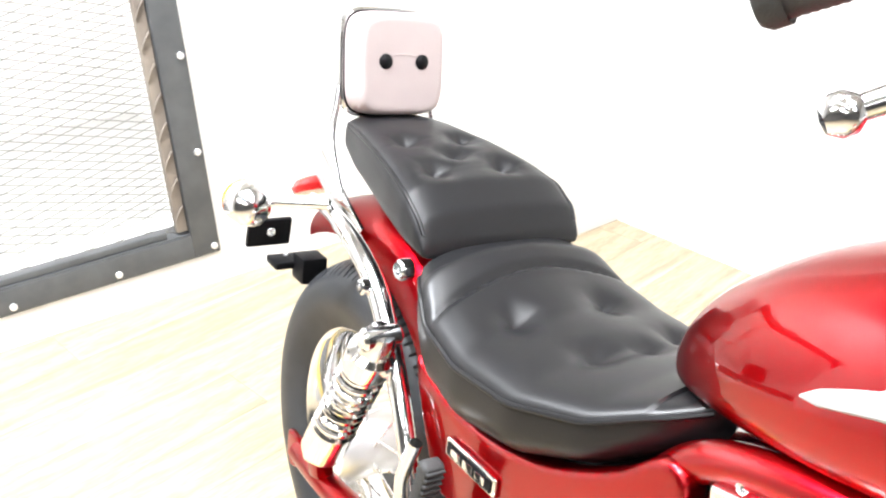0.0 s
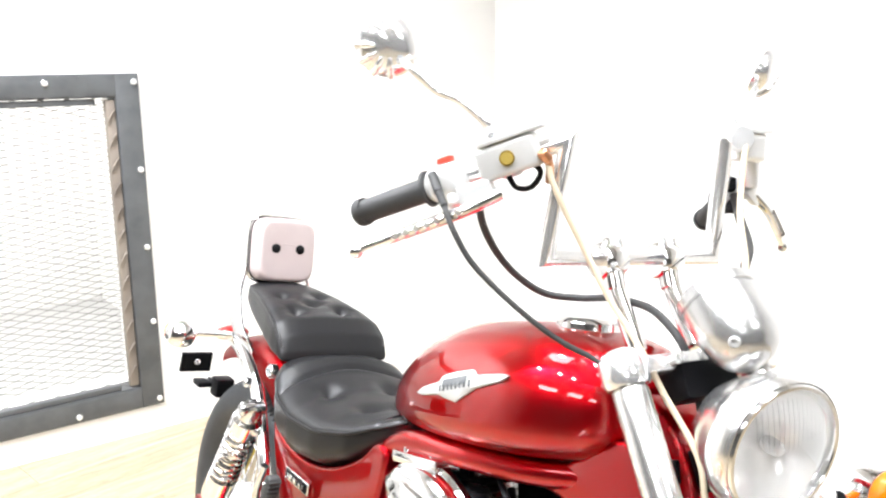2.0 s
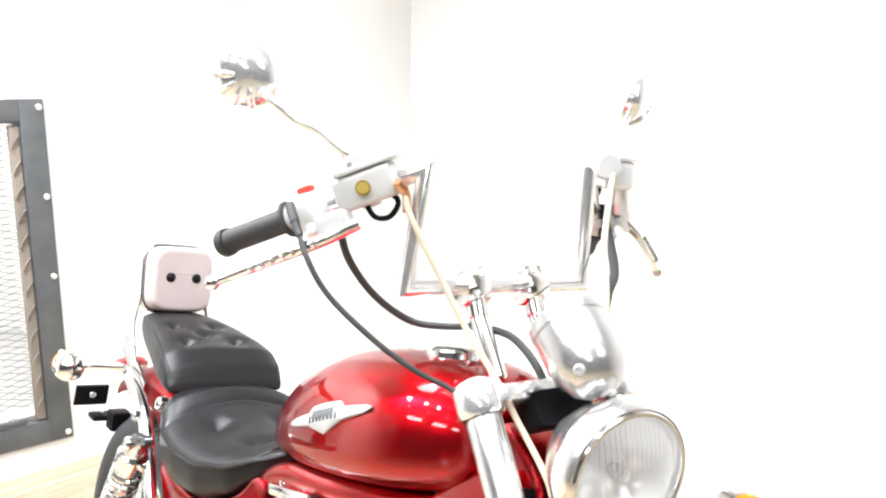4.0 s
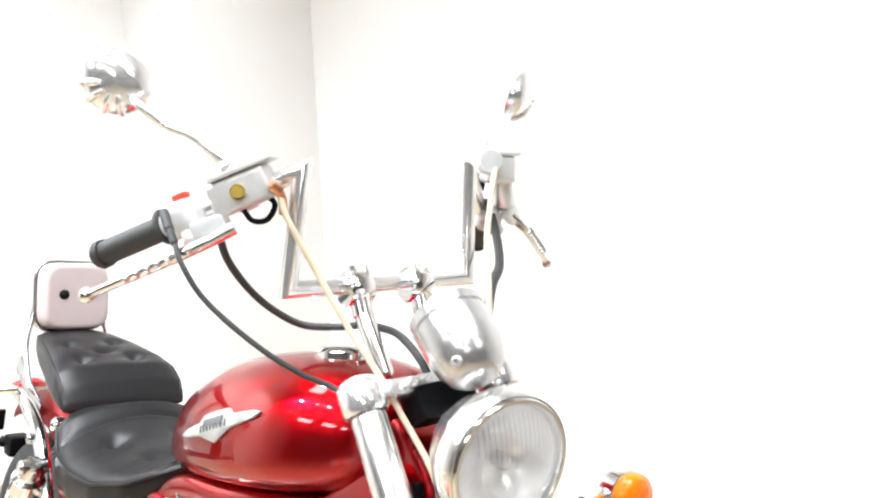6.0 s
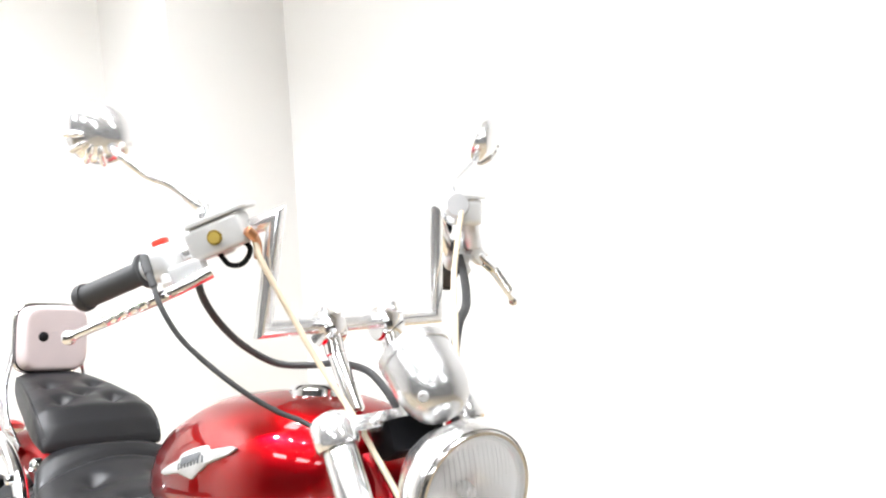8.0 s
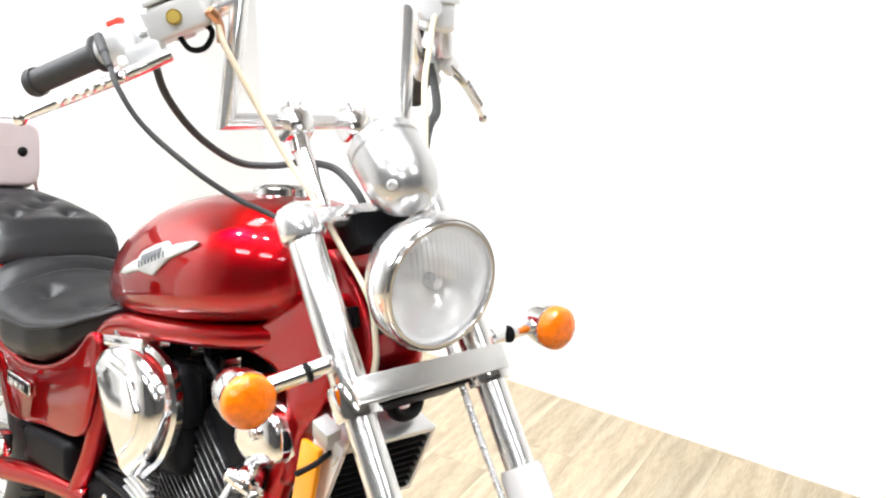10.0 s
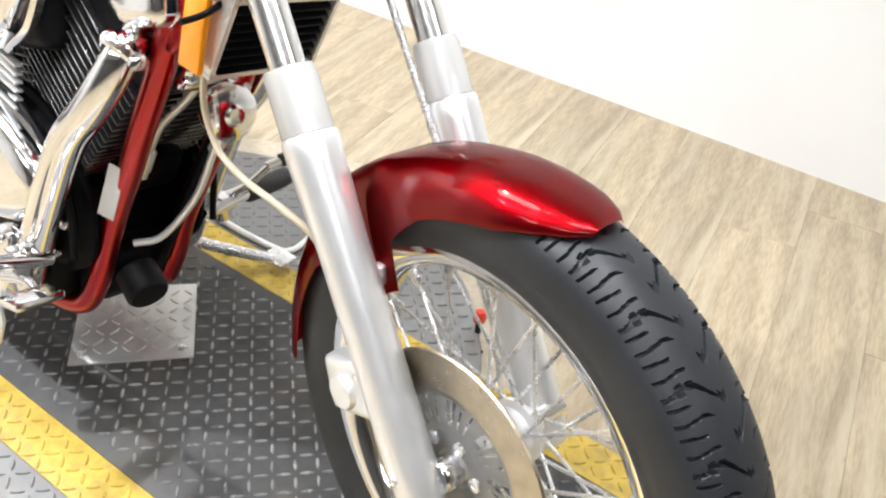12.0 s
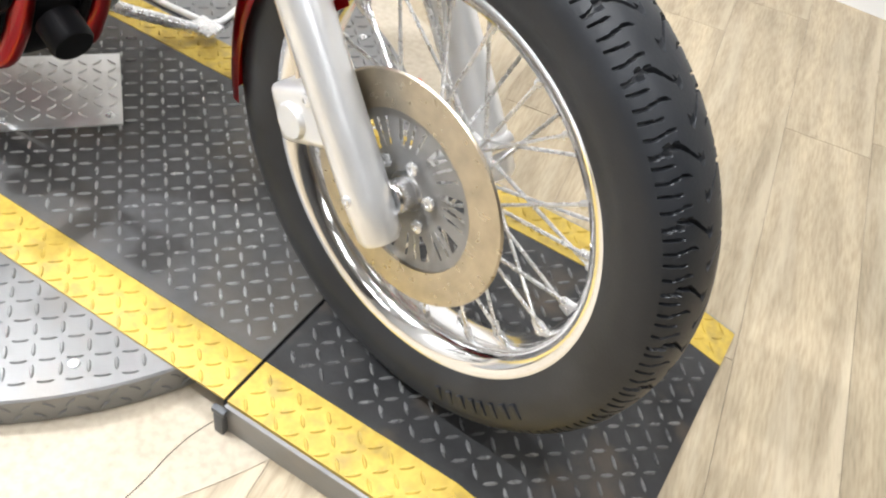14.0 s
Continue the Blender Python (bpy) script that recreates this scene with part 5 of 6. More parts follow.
# -- rear fender, rails, signals, tail --
part("rear_fender", fender(RHUB + Vector((0.0, 0, 0.02)), 0.415, radians(-48), radians(30), lambda u: 0.092, lambda u: 0.03 + 0.035 * (1 - u) ** 2, 56, 0.9), RED, bike, "glossy dark red rear fender")
part("tail_light", join(lathe([(0, 0.022), (0.02, 0.020), (0.040, 0.012), (0.048, 0.0), (0.044, -0.012), (0, -0.014)], (-2.09, -0.01, 0.69), (-0.45, 0, 0.9), 32)), RED_LENS, bike, "red tail light")
for s in (-1, 1):
    rail = part("side_rail", tube([(-1.36, s * 0.172, 0.36), (-1.395, s * 0.170, 0.46), (-1.45, s * 0.164, 0.56), (-1.52, s * 0.154, 0.64), (-1.60, s * 0.142, 0.70), (-1.69, s * 0.136, 0.735), (-1.78, s * 0.13, 0.75), (-1.86, s * 0.125, 0.745)], [0.010, 0.012, 0.014, 0.015, 0.016, 0.016, 0.013, 0.010], 16), CHROME, bike, "curved chrome side rail")
    part("bolt", bolt((-1.60, s * 0.158, 0.70), (0, s, 0), 0.012, 0.01), CHROME, rail)
    part("bolt", bolt((-1.565, s * 0.112, 0.735), (0, s, 0), 0.016, 0.018), CHROME, rail)
    c = Vector((-1.845, s * 0.245, 0.752))
    sig = part("rear_turn_signal", join(rod((-1.77, s * 0.135, 0.765), c + Vector((0, -s * 0.02, 0)), 0.009, 16), lathe([(0.0, 0.048), (0.016, 0.046), (0.028, 0.036), (0.034, 0.018), (0.036, 0.0), (0.033, -0.002)], c, (1, 0, 0), 32)), CHROME, bike, "chrome rear turn signal")
    part("lens", lathe([(0.0345, 0), (0.0345, -0.012), (0.028, -0.02), (0, -0.021)], c, (1, 0, 0), 32), AMBER, sig, "amber lens")
part("plate_bracket", join(box(0.012, 0.085, 0.055, pose(-2.06, -0.115, 0.615, 0, 10), 0.003), box(0.05, 0.07, 0.014, pose(-2.03, -0.085, 0.565), 0.003), box(0.05, 0.05, 0.05, pose(-1.99, -0.06, 0.565), 0.006)), BLACK, bike, "black folded plate bracket")
part("bracket_bolt", bolt((-2.052, -0.115, 0.618), (1, 0, 0.1), 0.008, 0.005), STEEL, bike)
part("bracket_bolt", bolt((-2.04, -0.085, 0.575), (0, 0, 1), 0.007, 0.005), STEEL, bike)

# -- rear shocks and swingarm --
for s in (-1, 1):
    a, b = Vector((-1.632, s * 0.190, 0.418)), Vector((-1.500, s * 0.186, 0.672))
    d = (b - a).normalized()
    L = (b - a).length
    shock = part("shock_absorber", lathe([(0, 0), (0.030, 0), (0.034, 0.006), (0.035, 0.012), (0.035, 0.075), (0.031, 0.08), (0.020, 0.082), (0.020, L - 0.07), (0.033, L - 0.068), (0.035, L - 0.055), (0.034, L - 0.03), (0.026, L - 0.022), (0.024, L), (0.018, L + 0.012), (0, L + 0.014)], a, d, 40), CHROME, bike, "chrome shock absorber")
    side = d.orthogonal().normalized()
    up = d.cross(side)
    turns = 8
    coil = [a + d * (0.075 + (L - 0.14) * k / (turns * 16)) + 0.029 * (math.cos(2 * math.pi * k / 16) * side + math.sin(2 * math.pi * k / 16) * up) for k in range(turns * 16 + 1)]
    part("spring", tube(coil, 0.0058, 8, smooth=False), CHROME, shock, "chrome coil spring")
    part("mount", rod(b + Vector((0, -s * 0.03, 0)), b + Vector((0, s * 0.028, 0)), 0.016, 20), CHROME, shock)
    part("mount", rod(a + Vector((0, -s * 0.03, 0)), a + Vector((0, s * 0.028, 0)), 0.014, 20), CHROME, shock)
    arm = part("swingarm", tube([(-1.06, s * 0.115, 0.438), (-1.2, s * 0.132, 0.422), (-1.4, s * 0.165, 0.385), (-1.58, s * 0.178, 0.36), (-1.76, s * 0.165, 0.33)], [0.022, 0.022, 0.022, 0.022, 0.02], 20), RED, bike, "dark red swingarm")
    part("axle_plate", join(box(0.08, 0.014, 0.05, pose(-1.76, s * 0.165, 0.328), 0.006), bolt((-1.75, s * 0.172, 0.328), (0, s, 0), 0.016, 0.012)), RED, arm)
    part("shock_lug", box(0.035, 0.03, 0.05, pose(-1.645, s * 0.185, 0.39, 0, -20), 0.006), RED, arm)


# -- red tube frame --
for s in (-1, 1):
    part("frame_rail", tube([(-1.08, s * 0.112, 0.70), (-1.035, s * 0.118, 0.755), (-0.97, s * 0.120, 0.788), (-0.85, s * 0.120, 0.812), (-0.72, s * 0.098, 0.835), (-0.62, s * 0.066, 0.86)], 0.0205, 18), RED, bike, "dark red upper frame rail")
    part("down_tube", tube([(-0.545, s * 0.045, 0.90), (-0.555, s * 0.060, 0.80), (-0.574, s * 0.072, 0.70), (-0.592, s * 0.073, 0.63), (-0.624, s * 0.074, 0.53), (-0.654, s * 0.072, 0.44), (-0.692, s * 0.070, 0.335), (-0.722, s * 0.072, 0.22), (-0.765, s * 0.078, 0.165), (-0.90, s * 0.09, 0.15), (-1.15, s * 0.12, 0.155)], [0.030, 0.026, 0.021, 0.0195, 0.0185, 0.0185, 0.0185, 0.0185, 0.0185, 0.018, 0.018], 18), RED, bike, "dark red front down tube")
    gus = [(-0.705, 0.842), (-0.64, 0.880), (-0.57, 0.935), (-0.505, 0.93), (-0.484, 0.85), (-0.500, 0.79), (-0.540, 0.735), (-0.548, 0.665), (-0.582, 0.665), (-0.574, 0.75), (-0.585, 0.795), (-0.612, 0.814), (-0.65, 0.820), (-0.71, 0.820)]
    m = Matrix.Translation((0, s * 0.070, 0)) @ pose(0, 0, 0, 90, 0, 0)
    part("neck_gusset", plate([(p.x, p.y) for p in curve_points([(x, z, 0) for x, z in gus + gus[:1]], 4)[:-1]], 0.036, m, 0.012, 4), RED, bike, "broad dark red steering-neck gusset")
neck = [(-0.61, 1.0), (-0.555, 0.995), (-0.50, 0.955), (-0.462, 0.90), (-0.450, 0.85), (-0.475, 0.80), (-0.53, 0.75), (-0.60, 0.79)]
cowl = part("neck_cover", plate([(p.x, p.y) for p in curve_points([(x, z, 0) for x, z in neck + neck[:1]], 4)[:-1]], 0.098, pose(0, 0, 0, 90), 0.014, 4), RED, bike, "glossy red cover round the steering neck")
part("steering_lock", join(box(0.034, 0.010, 0.030, pose(-0.503, -0.051, 0.915, 0, -20), 0.003), rod((-0.503, -0.048, 0.915), (-0.503, -0.060, 0.915), 0.009, 16)), BLACK, cowl, "black steering lock")
for s in (-1, 1):
    part("frame_upright", tube([(-1.035, s * 0.112, 0.72), (-1.052, s * 0.118, 0.56), (-1.095, s * 0.120, 0.455), (-1.14, s * 0.120, 0.37), (-1.165, s * 0.118, 0.25)], 0.020, 18), RED, bike, "dark red frame upright ahead of the side cover")
part("steering_head", rod((-0.50, 0, 0.80), (-0.605, 0, 0.98), 0.04, 28), RED, bike, "dark red steering head")
lz = Vector((0.030, 0, 0.11)).normalized()
ly = lz.cross(Vector((0.45, -0.9, 0.0))).normalized()
lx = ly.cross(lz)
LQ = Matrix((( lx.x, ly.x, lz.x, -0.664), (lx.y, ly.y, lz.y, -0.092), (lx.z, ly.z, lz.z, 0.416), (0, 0, 0, 1)))
part("label_plate", box(0.002, 0.026, 0.095, LQ, 0.0005), WHITE_LABEL, bike, "white warning sticker on the down tube")

# -- side covers with a small name badge --
cover = [(-1.475, 0.655), (-1.40, 0.630), (-1.30, 0.628), (-1.20, 0.655), (-1.11, 0.705), (-1.055, 0.755), (-1.02, 0.745), (-1.024, 0.684), (-1.038, 0.608), (-1.052, 0.575), (-1.09, 0.548), (-1.20, 0.528), (-1.36, 0.495), (-1.405, 0.515), (-1.455, 0.60)]
for s in (-1, 1):
    m = Matrix.Translation((0, s * 0.128, 0)) @ pose(0, 0, 0, 90, 0, 0)
    sc = part("side_cover", plate([(p.x, p.y) for p in curve_points([(x, z, 0) for x, z in cover + cover[:1]], 4)[:-1]], 0.036, m, 0.011, 4), RED, bike, "dark red side cover under the seat")
    part("name_badge", join(box(0.104, 0.006, 0.026, pose(-1.317, s * 0.150, 0.580, 0, -1), 0.006, 3)), CHROME, sc, "chrome badge with dark recessed bars")
    part("badge_field", box(0.094, 0.004, 0.017, pose(-1.317, s * 0.153, 0.580, 0, -1), 0.003), BLACK, sc)
    for k in range(3):
        part("badge_bar", box(0.02, 0.003, 0.010, pose(-1.343 + 0.026 * k, s * 0.1555, 0.5795 + 0.0005 * k, 0, -1), 0.002), CHROME, sc)
    part("lower_cover", box(0.20, 0.05, 0.075, pose(-1.205, s * 0.120, 0.478, 0, -8), 0.018, 3), BLACK, bike, "black lower side cover")

# -- engine --
CR = Vector((-0.93, 0, 0.33))


def cylinder(axis, reach, width, name):
    axis = Vector(axis).normalized()
    q = axis.to_track_quat("Z", "Y").to_matrix().to_4x4()
    base = part(name, rod(CR + axis * 0.12, CR + axis * (reach + 0.06), 0.062, 32), BLACK_PAINT, bike, "black air-cooled cylinder")
    n = 17
    for k in range(n):
        t = 0.165 + (reach - 0.165) * k / (n - 1)
        w = width * (1.0 + 0.10 * math.sin(math.pi * k / (n - 1)))
        part("fin", box(w * 0.92, w, 0.0038, Matrix.Translation(CR + axis * t) @ q, 0.0012, 1), FIN, base)
    return axis, q, base


FIN = material("polished_fin_edge", (0.17, 0.17, 0.172), 0.3, 0.9, rough_vary=0.1, vary=0.4, vary_scale=40.0)
fa, fq, fcyl = cylinder((0.60, 0, 0.80), 0.38, 0.20, "front_cylinder")
ra, rq, rcyl = cylinder((-0.20, 0, 0.98), 0.37, 0.205, "rear_cylinder")
for a, q, c in ((fa, fq, fcyl), (ra, rq, rcyl)):
    part("head", box(0.17, 0.20, 0.06, Matrix.Translation(CR + a * 0.41) @ q, 0.014, 3), BLACK_PAINT, c)
    part("head_cover", join(box(0.14, 0.19, 0.045, Matrix.Translation(CR + a * 0.455) @ q, 0.018, 4), box(0.09, 0.225, 0.06, Matrix.Translation(CR + a * 0.425) @ q, 0.016, 3)), CHROME, c, "chrome cylinder head cover")
    for s in (-1, 1):
        for e in (-0.04, 0.04):
            part("bolt", bolt(CR + a * 0.43 + q.to_3x3() @ Vector((e, s * 0.113, 0)), (0, s, 0), 0.008, 0.006), CHROME, c)

crank = part("crankcase", join(box(0.42, 0.26, 0.24, pose(-0.96, 0, 0.30, 0, 4), 0.05, 4), box(0.26, 0.22, 0.14, pose(-1.16, 0, 0.36), 0.04, 4), box(0.20, 0.16, 0.12, pose(-0.81, 0, 0.25, 0, 20), 0.04, 3)), BLACK_PAINT, bike, "black engine crankcase")


def domed_cover(outline, y, m_s, depth, name, mat, parent, label):
    """A cast cover of the given outline (x, z) that rises to a domed face."""
    cx = sum(p[0] for p in outline) / len(outline)
    cz = sum(p[1] for p in outline) / len(outline)
    pts = curve_points([(x, 0, z) for x, z in outline + outline[:1]], 6)[:-1]
    rings = []
    for k, h in ((1.04, -0.02), (1.04, 0.2), (1.0, 0.26), (0.97, 0.3), (0.95, 0.62), (0.90, 0.80), (0.78, 0.94), (0.5, 1.0), (0.05, 1.0)):
        rings.append([Vector((cx + (p.x - cx) * k, m_s * (y + depth * h), cz + (p.z - cz) * k)) for p in pts])
    return part(name, loft(rings), mat, parent, label)


for s in (-1, 1):
    cap = domed_cover([(-0.672, 0.690), (-0.668, 0.735), (-0.63, 0.762), (-0.575, 0.765), (-0.552, 0.735), (-0.552, 0.70), (-0.585, 0.680), (-0.635, 0.672)], 0.078, s, 0.036, "head_cap", CHROME, fcyl, "faceted chrome cap on the front cylinder head")
    part("bolt", bolt((-0.600, s * 0.112, 0.728), (0, s, 0), 0.010, 0.012), CHROME, cap)
for s in (-1, 1):
    domed_cover([(-1.112, 0.35), (-1.075, 0.415), (-1.02, 0.428), (-0.968, 0.39), (-0.955, 0.32), (-0.975, 0.25), (-1.03, 0.218), (-1.09, 0.26)], 0.120, s, 0.070, "clutch_cover", CHROME, crank, "polished oval engine cover")
    domed_cover([(-0.985, 0.462), (-0.935, 0.485), (-0.875, 0.480), (-0.785, 0.450), (-0.733, 0.410), (-0.738, 0.365), (-0.785, 0.320), (-0.86, 0.290), (-0.915, 0.300), (-0.932, 0.39)], 0.118, s, 0.050, "timing_cover", CHROME, crank, "polished triangular engine cover")
    domed_cover([(-1.16, 0.44), (-1.09, 0.48), (-0.95, 0.50), (-0.82, 0.485), (-0.72, 0.40), (-0.70, 0.30), (-0.78, 0.235), (-0.95, 0.19), (-1.10, 0.22), (-1.17, 0.33)], 0.095, s, 0.03, "outer_case", BLACK_PAINT, crank, "black outer engine case")
    for k in range(14):
        a = 2 * math.pi * k / 14
        x, z = -0.935 + 0.215 * math.cos(a), 0.345 + 0.132 * math.sin(a)
        part("bolt", bolt((x, s * 0.128, z), (0, s, 0), 0.007, 0.006), CHROME, crank)
    for k in range(8):
        part("link", box(0.020, 0.016, 0.0125, pose(-0.943 + 0.004 * (k % 2), s * 0.150, 0.405 - 0.0165 * k, 0, 12), 0.003), STEEL if k % 2 else BLACK, crank)
    part("case_edge", tube([(-1.02, s * 0.128, 0.505), (-0.90, s * 0.132, 0.508), (-0.80, s * 0.132, 0.478), (-0.715, s * 0.13, 0.40), (-0.695, s * 0.128, 0.30)], 0.006, 10), BLACK, crank, "black case gasket edge")
    # teardrop air cleaner on each flank
    ac = [(-0.985, 0.735), (-0.95, 0.766), (-0.87, 0.780), (-0.80, 0.760), (-0.772, 0.70), (-0.796, 0.625), (-0.838, 0.582), (-0.856, 0.568), (-0.878, 0.588), (-0.935, 0.645)]
    air = domed_cover(ac, 0.128, s, 0.052, "air_cleaner", CHROME, bike, "teardrop chrome air cleaner cover")
    part("raised_panel", plate([(-0.94, 0.715), (-0.905, 0.750), (-0.84, 0.745), (-0.805, 0.70), (-0.815, 0.655), (-0.856, 0.608), (-0.89, 0.645)], 0.02, Matrix.Translation((0, s * 0.176, 0)) @ pose(0, 0, 0, 90), 0.007, 3), CHROME, air, "faceted chrome centre panel")
    part("inlet_body", join(box(0.115, 0.07, 0.185, pose(-0.842, s * 0.095, 0.668, 0, -14), 0.032, 4), box(0.08, 0.05, 0.10, pose(-0.815, s * 0.105, 0.71, 0, -20), 0.024, 3)), BLACK, air, "black rounded intake housing")
    for k in range(9):
        part("cooling_rib", bar((-1.010 + 0.0105 * k, s * 0.124, 0.702 - 0.0155 * k), (-0.955 + 0.0105 * k, s * 0.15, 0.700 - 0.0155 * k), 0.01, 0.005, 0.001), CHROME, air)
    for k in range(6):
        part("cooling_rib", bar((-0.93, s * 0.122, 0.555 - 0.013 * k), (-0.83, s * 0.135, 0.553 - 0.013 * k), 0.012, 0.0045, 0.001), SATIN, air)
    part("top_bracket", join(box(0.13, 0.05, 0.02, pose(-0.93, s * 0.125, 0.772, 0, -12), 0.005), bolt((-0.975, s * 0.13, 0.775), (0, 0, 1), 0.009, 0.02), bolt((-0.90, s * 0.13, 0.79), (0, 0, 1), 0.008, 0.016)), CHROME, air)
part("intake_hose", tube([(-0.77, -0.07, 0.78), (-0.72, -0.10, 0.765), (-0.67, -0.085, 0.778), (-0.64, -0.06, 0.77)], 0.007, 10), BLACK, bike)
part("intake_hose", tube([(-0.80, -0.08, 0.80), (-0.73, -0.11, 0.785), (-0.68, -0.10, 0.76), (-0.66, -0.07, 0.735)], 0.005, 10), BLACK, bike)

# -- exhausts --
for s in (-1, 1):
    pts = [(-0.640, s * 0.070, 0.655), (-0.616, s * 0.100, 0.660), (-0.603, s * 0.124, 0.648), (-0.612, s * 0.138, 0.612), (-0.640, s * 0.145, 0.562), (-0.687, s * 0.148, 0.495), (-0.728, s * 0.150, 0.390), (-0.765, s * 0.152, 0.280), (-0.795, s * 0.153, 0.215), (-0.86, s * 0.156, 0.172), (-1.0, s * 0.16, 0.165), (-1.30, s * 0.165, 0.18)]
    ex = part("exhaust_pipe", tube(pts, [0.021, 0.022, 0.023, 0.024, 0.025, 0.026, 0.027, 0.027, 0.027, 0.028, 0.030, 0.034], 24), CHROME, bike, "curved chrome exhaust pipe")
    fd = Vector((-0.10, s * 0.62, -0.78)).normalized()
    fc = Vector((-0.606, s * 0.121, 0.651))
    part("flange", join(lathe([(0.020, -0.010), (0.031, -0.010), (0.034, -0.005), (0.034, 0.005), (0.030, 0.010), (0.022, 0.010)], fc, fd, 28), bolt(fc + Vector((0.036, 0.004 * s, 0)), fd, 0.0085, 0.014), bolt(fc - Vector((0.036, 0.004 * s, 0)), fd, 0.0085, 0.014)), CHROME, ex, "chrome exhaust flange")
    part("heat_shield_edge", tube([(x + 0.020, y - s * 0.014, z + 0.004) for x, y, z in pts[4:8]], 0.003, 8), CHROME, ex)

# -- oil cooler, horn, filter --
OQ = Matrix.Translation((-0.462, -0.030, 0.728)) @ pose(0, 0, 0, 0, 18)
cooler = part("oil_cooler", box(0.05, 0.155, 0.098, OQ, 0.006), BLACK, bike, "black finned oil cooler behind the forks")
part("cooler_frame", join(*[box(0.056, sy, sz, OQ @ pose(0.004, y, z), 0.003) for y, z, sy, sz in ((0, 0.052, 0.172, 0.008), (0, -0.052, 0.172, 0.008), (-0.082, 0, 0.008, 0.10), (0.082, 0, 0.008, 0.10))]), SATIN, cooler, "pale metal frame")
for k in range(8):
    part("slat", box(0.03, 0.15, 0.004, OQ @ pose(0.018, 0, -0.042 + 0.012 * k, 0, 25), 0.001, 1), BLACK_PAINT, cooler)
part("reflector", box(0.038, 0.010, 0.092, OQ @ pose(0.0, -0.098, -0.008, 0, -14), 0.004), AMBER_FLAT, cooler, "amber side reflector")
part("reflector_bracket", box(0.034, 0.024, 0.030, OQ @ pose(-0.004, -0.088, 0.058, 20), 0.004), CARRIER, cooler)
part("clip", tube([(-0.44, -0.168, 0.742), (-0.44, -0.135, 0.750), (-0.44, -0.097, 0.769)], 0.004, 8), BLACK, cooler, "black cable clip")
part("horn", join(lathe([(0, 0.016), (0.012, 0.018), (0.016, 0.012), (0.03, 0.010), (0.040, 0.004), (0.042, -0.006), (0.038, -0.02), (0, -0.022)], (-0.535, 0.0, 0.575), (1, -0.15, 0.1), 40)), CHROME, bike, "round chrome horn")
part("oil_filter", lathe([(0, 0.0), (0.030, 0.0), (0.034, -0.006), (0.034, -0.05), (0, -0.05)], (-0.637, -0.035, 0.232), (0.8, -0.1, -0.35), 32), BLACK, bike, "black oil filter")
for m in (pose(-0.72, 0, 0.42, 0, 20), pose(-0.70, 0, 0.52), pose(-0.76, 0, 0.26)):
    part("engine_mount", box(0.055, 0.11, 0.075, m, 0.018), BLACK_PAINT, bike, "black engine mount")
part("oil_line", join(tube([(-0.60, 0.02, 0.62), (-0.63, 0.0, 0.56), (-0.665, -0.02, 0.50), (-0.68, -0.03, 0.42)], 0.008, 10), rod((-0.60, 0.02, 0.62), (-0.615, 0.012, 0.59), 0.012), rod((-0.672, -0.024, 0.47), (-0.68, -0.03, 0.43), 0.012)), SATIN, bike, "braided oil cooler line")
part("oil_line", join(tube([(-0.56, 0.05, 0.60), (-0.60, 0.04, 0.50), (-0.625, 0.03, 0.40), (-0.66, 0.0, 0.32), (-0.69, -0.03, 0.30)], 0.006, 10), rod((-0.585, 0.044, 0.53), (-0.605, 0.038, 0.48), 0.011)), SATIN, bike, "bent metal oil line")
part("breather_tube", tube([(-0.60, 0.06, 0.58), (-0.645, 0.055, 0.45), (-0.68, 0.045, 0.33), (-0.71, 0.02, 0.20)], 0.008, 10), BLACK, bike)

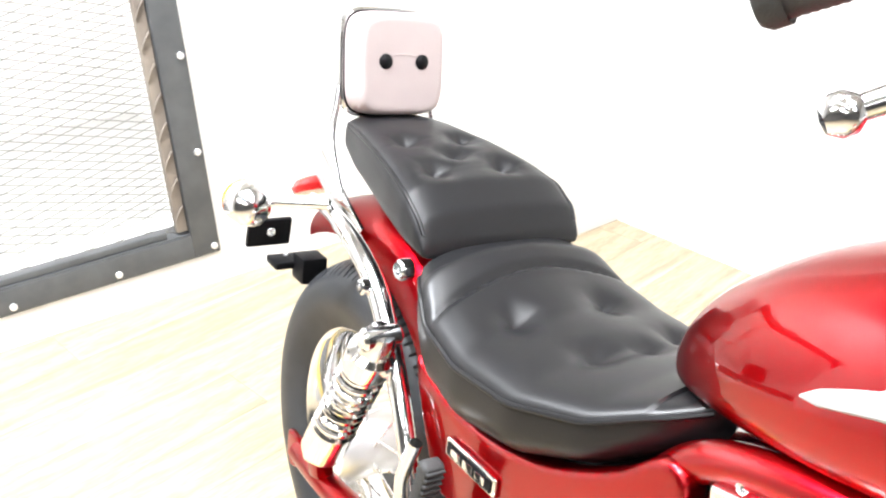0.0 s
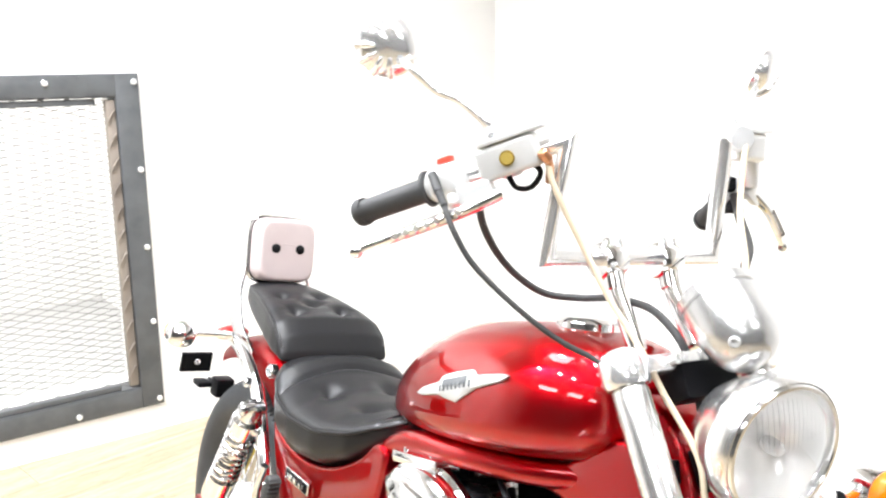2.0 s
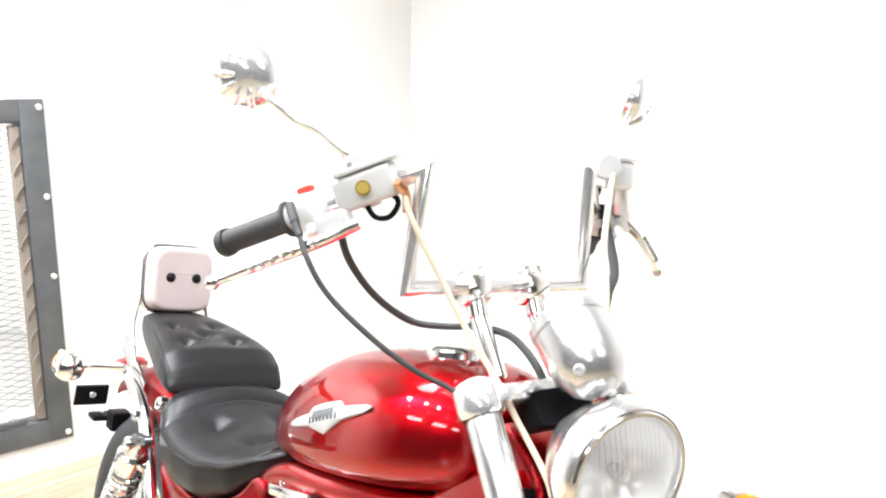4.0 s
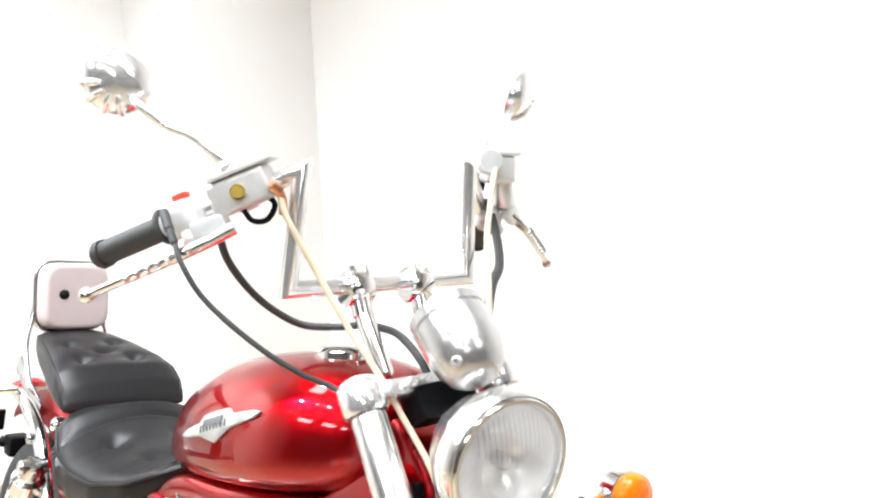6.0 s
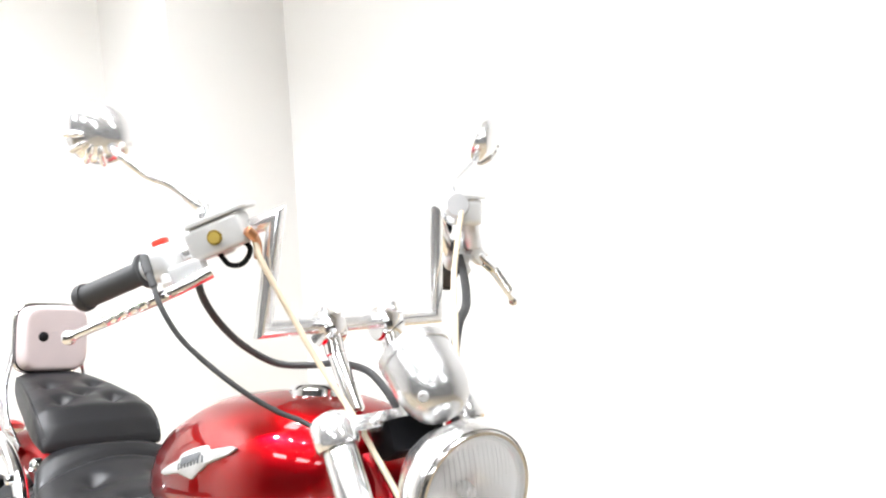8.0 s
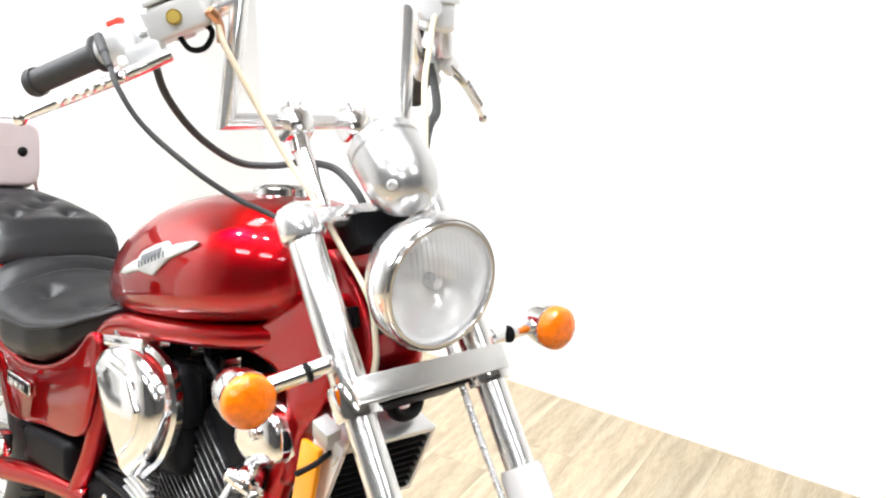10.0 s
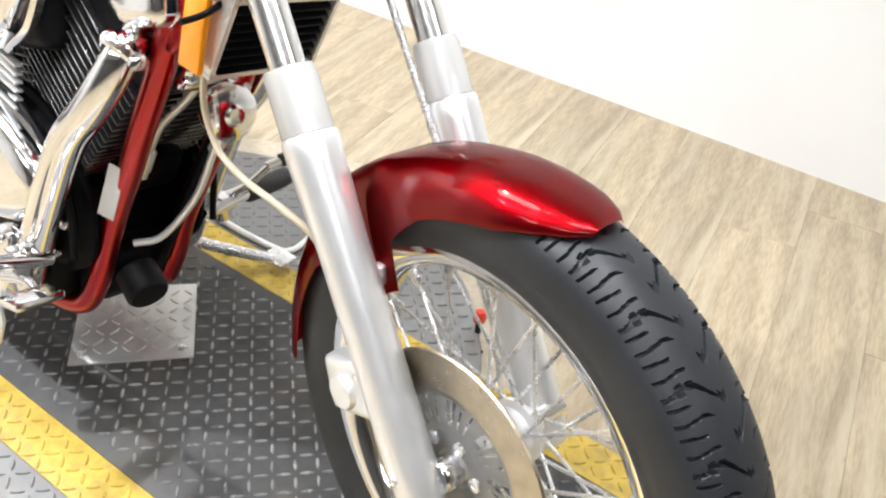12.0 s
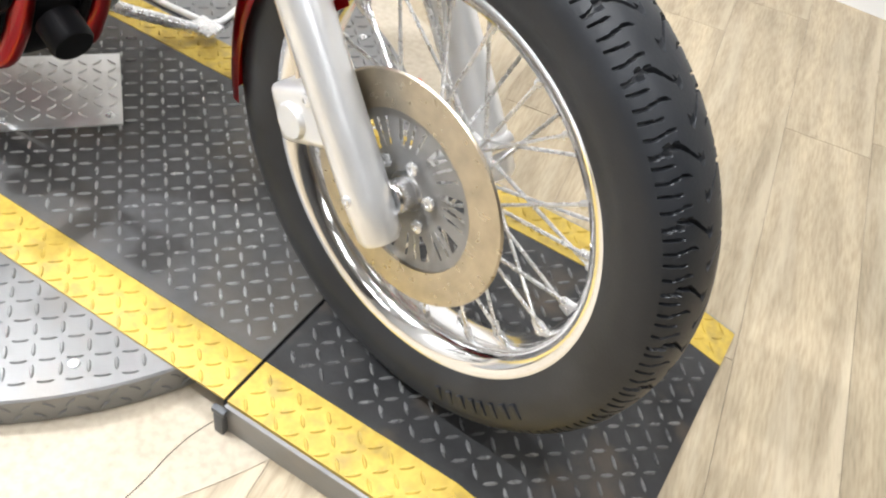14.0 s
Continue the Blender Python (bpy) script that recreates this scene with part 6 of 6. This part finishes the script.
# -- pegs, pedal, side stand --
for s in (-1, 1):
    peg = part("foot_peg", lathe([(0, 0), (0.016, 0)] + [p for k in range(9) for p in ((0.0185, 0.006 + k * 0.011), (0.0185, 0.012 + k * 0.011), (0.0165, 0.0135 + k * 0.011))] + [(0.018, 0.11), (0, 0.112)], (-0.735, s * 0.235, 0.305), (-0.12, s, 0.06), 20), GRIP, bike, "ribbed black rubber foot peg")
    part("peg_mount", join(rod((-0.735, s * 0.14, 0.285), (-0.735, s * 0.24, 0.306), 0.012), box(0.03, 0.03, 0.05, pose(-0.745, s * 0.19, 0.285), 0.006)), CHROME, peg)
    PM = Matrix.Translation((-1.345, s * 0.195, 0.535)) @ pose(0, 0, 0, 0, 12)
    rp = part("passenger_peg", box(0.022, 0.03, 0.105, PM, 0.008, 3), GRIP, bike, "folded black rubber passenger peg")
    for k in range(10):
        part("peg_rib", box(0.026, 0.027, 0.004, PM @ pose(0.001, 0, -0.045 + 0.01 * k), 0.001, 1), GRIP, rp)
    part("peg_mount", join(tube([(-1.36, s * 0.205, 0.60), (-1.375, s * 0.21, 0.53), (-1.35, s * 0.20, 0.46), (-1.32, s * 0.16, 0.44)], 0.009, 10), box(0.04, 0.03, 0.05, pose(-1.335, s * 0.17, 0.455), 0.008), bolt((-1.335, s * 0.187, 0.455), (0, s, 0), 0.012, 0.008)), CHROME, rp)
part("brake_pedal", join(tube([(-0.85, -0.20, 0.225), (-0.78, -0.205, 0.25), (-0.70, -0.205, 0.285), (-0.63, -0.215, 0.30)], 0.008, 10), box(0.05, 0.07, 0.012, pose(-0.625, -0.235, 0.307, 0, -15), 0.004)), CHROME, bike, "chrome brake pedal")
part("heel_plate", plate([(-0.84, 0.24), (-0.78, 0.25), (-0.755, 0.18), (-0.77, 0.13), (-0.82, 0.17)], 0.006, Matrix.Translation((0, -0.205, 0)) @ pose(0, 0, 0, 90), 0.002), SATIN, bike, "polished heel plate")
part("pedal_bracket", join(box(0.06, 0.03, 0.05, pose(-0.76, -0.175, 0.25), 0.01), box(0.04, 0.03, 0.07, pose(-0.80, -0.17, 0.28), 0.01), bolt((-0.765, -0.19, 0.255), (0, -1, 0), 0.012, 0.01), bolt((-0.80, -0.185, 0.30), (0, -1, 0), 0.009, 0.01)), CHROME, bike)
part("gear_lever", join(tube([(-0.78, 0.19, 0.28), (-0.72, 0.215, 0.33), (-0.68, 0.23, 0.385)], 0.007, 10), rod((-0.682, 0.225, 0.385), (-0.679, 0.255, 0.391), 0.008)), CHROME, bike, "chrome gear lever")
part("lever_rubber", rod((-0.679, 0.252, 0.391), (-0.675, 0.292, 0.40), 0.012), GRIP, bike, "black rubber lever tip")
part("side_stand", join(tube([(-0.93, 0.15, 0.17), (-0.86, 0.26, 0.13), (-0.78, 0.375, 0.098)], 0.012, 12), box(0.06, 0.045, 0.008, Matrix.Translation((-0.775, 0.385, 0.1035)) @ pose(0, 0, 0, 14), 0.002)), STEEL, bike, "side stand resting on the plate")
part("battery_box", box(0.16, 0.17, 0.13, pose(-1.24, 0, 0.56), 0.015), BLACK, bike)
part("inner_guard", box(0.03, 0.15, 0.30, pose(-1.33, 0, 0.50, 0, -10), 0.01), BLACK, bike)

lay_planks()
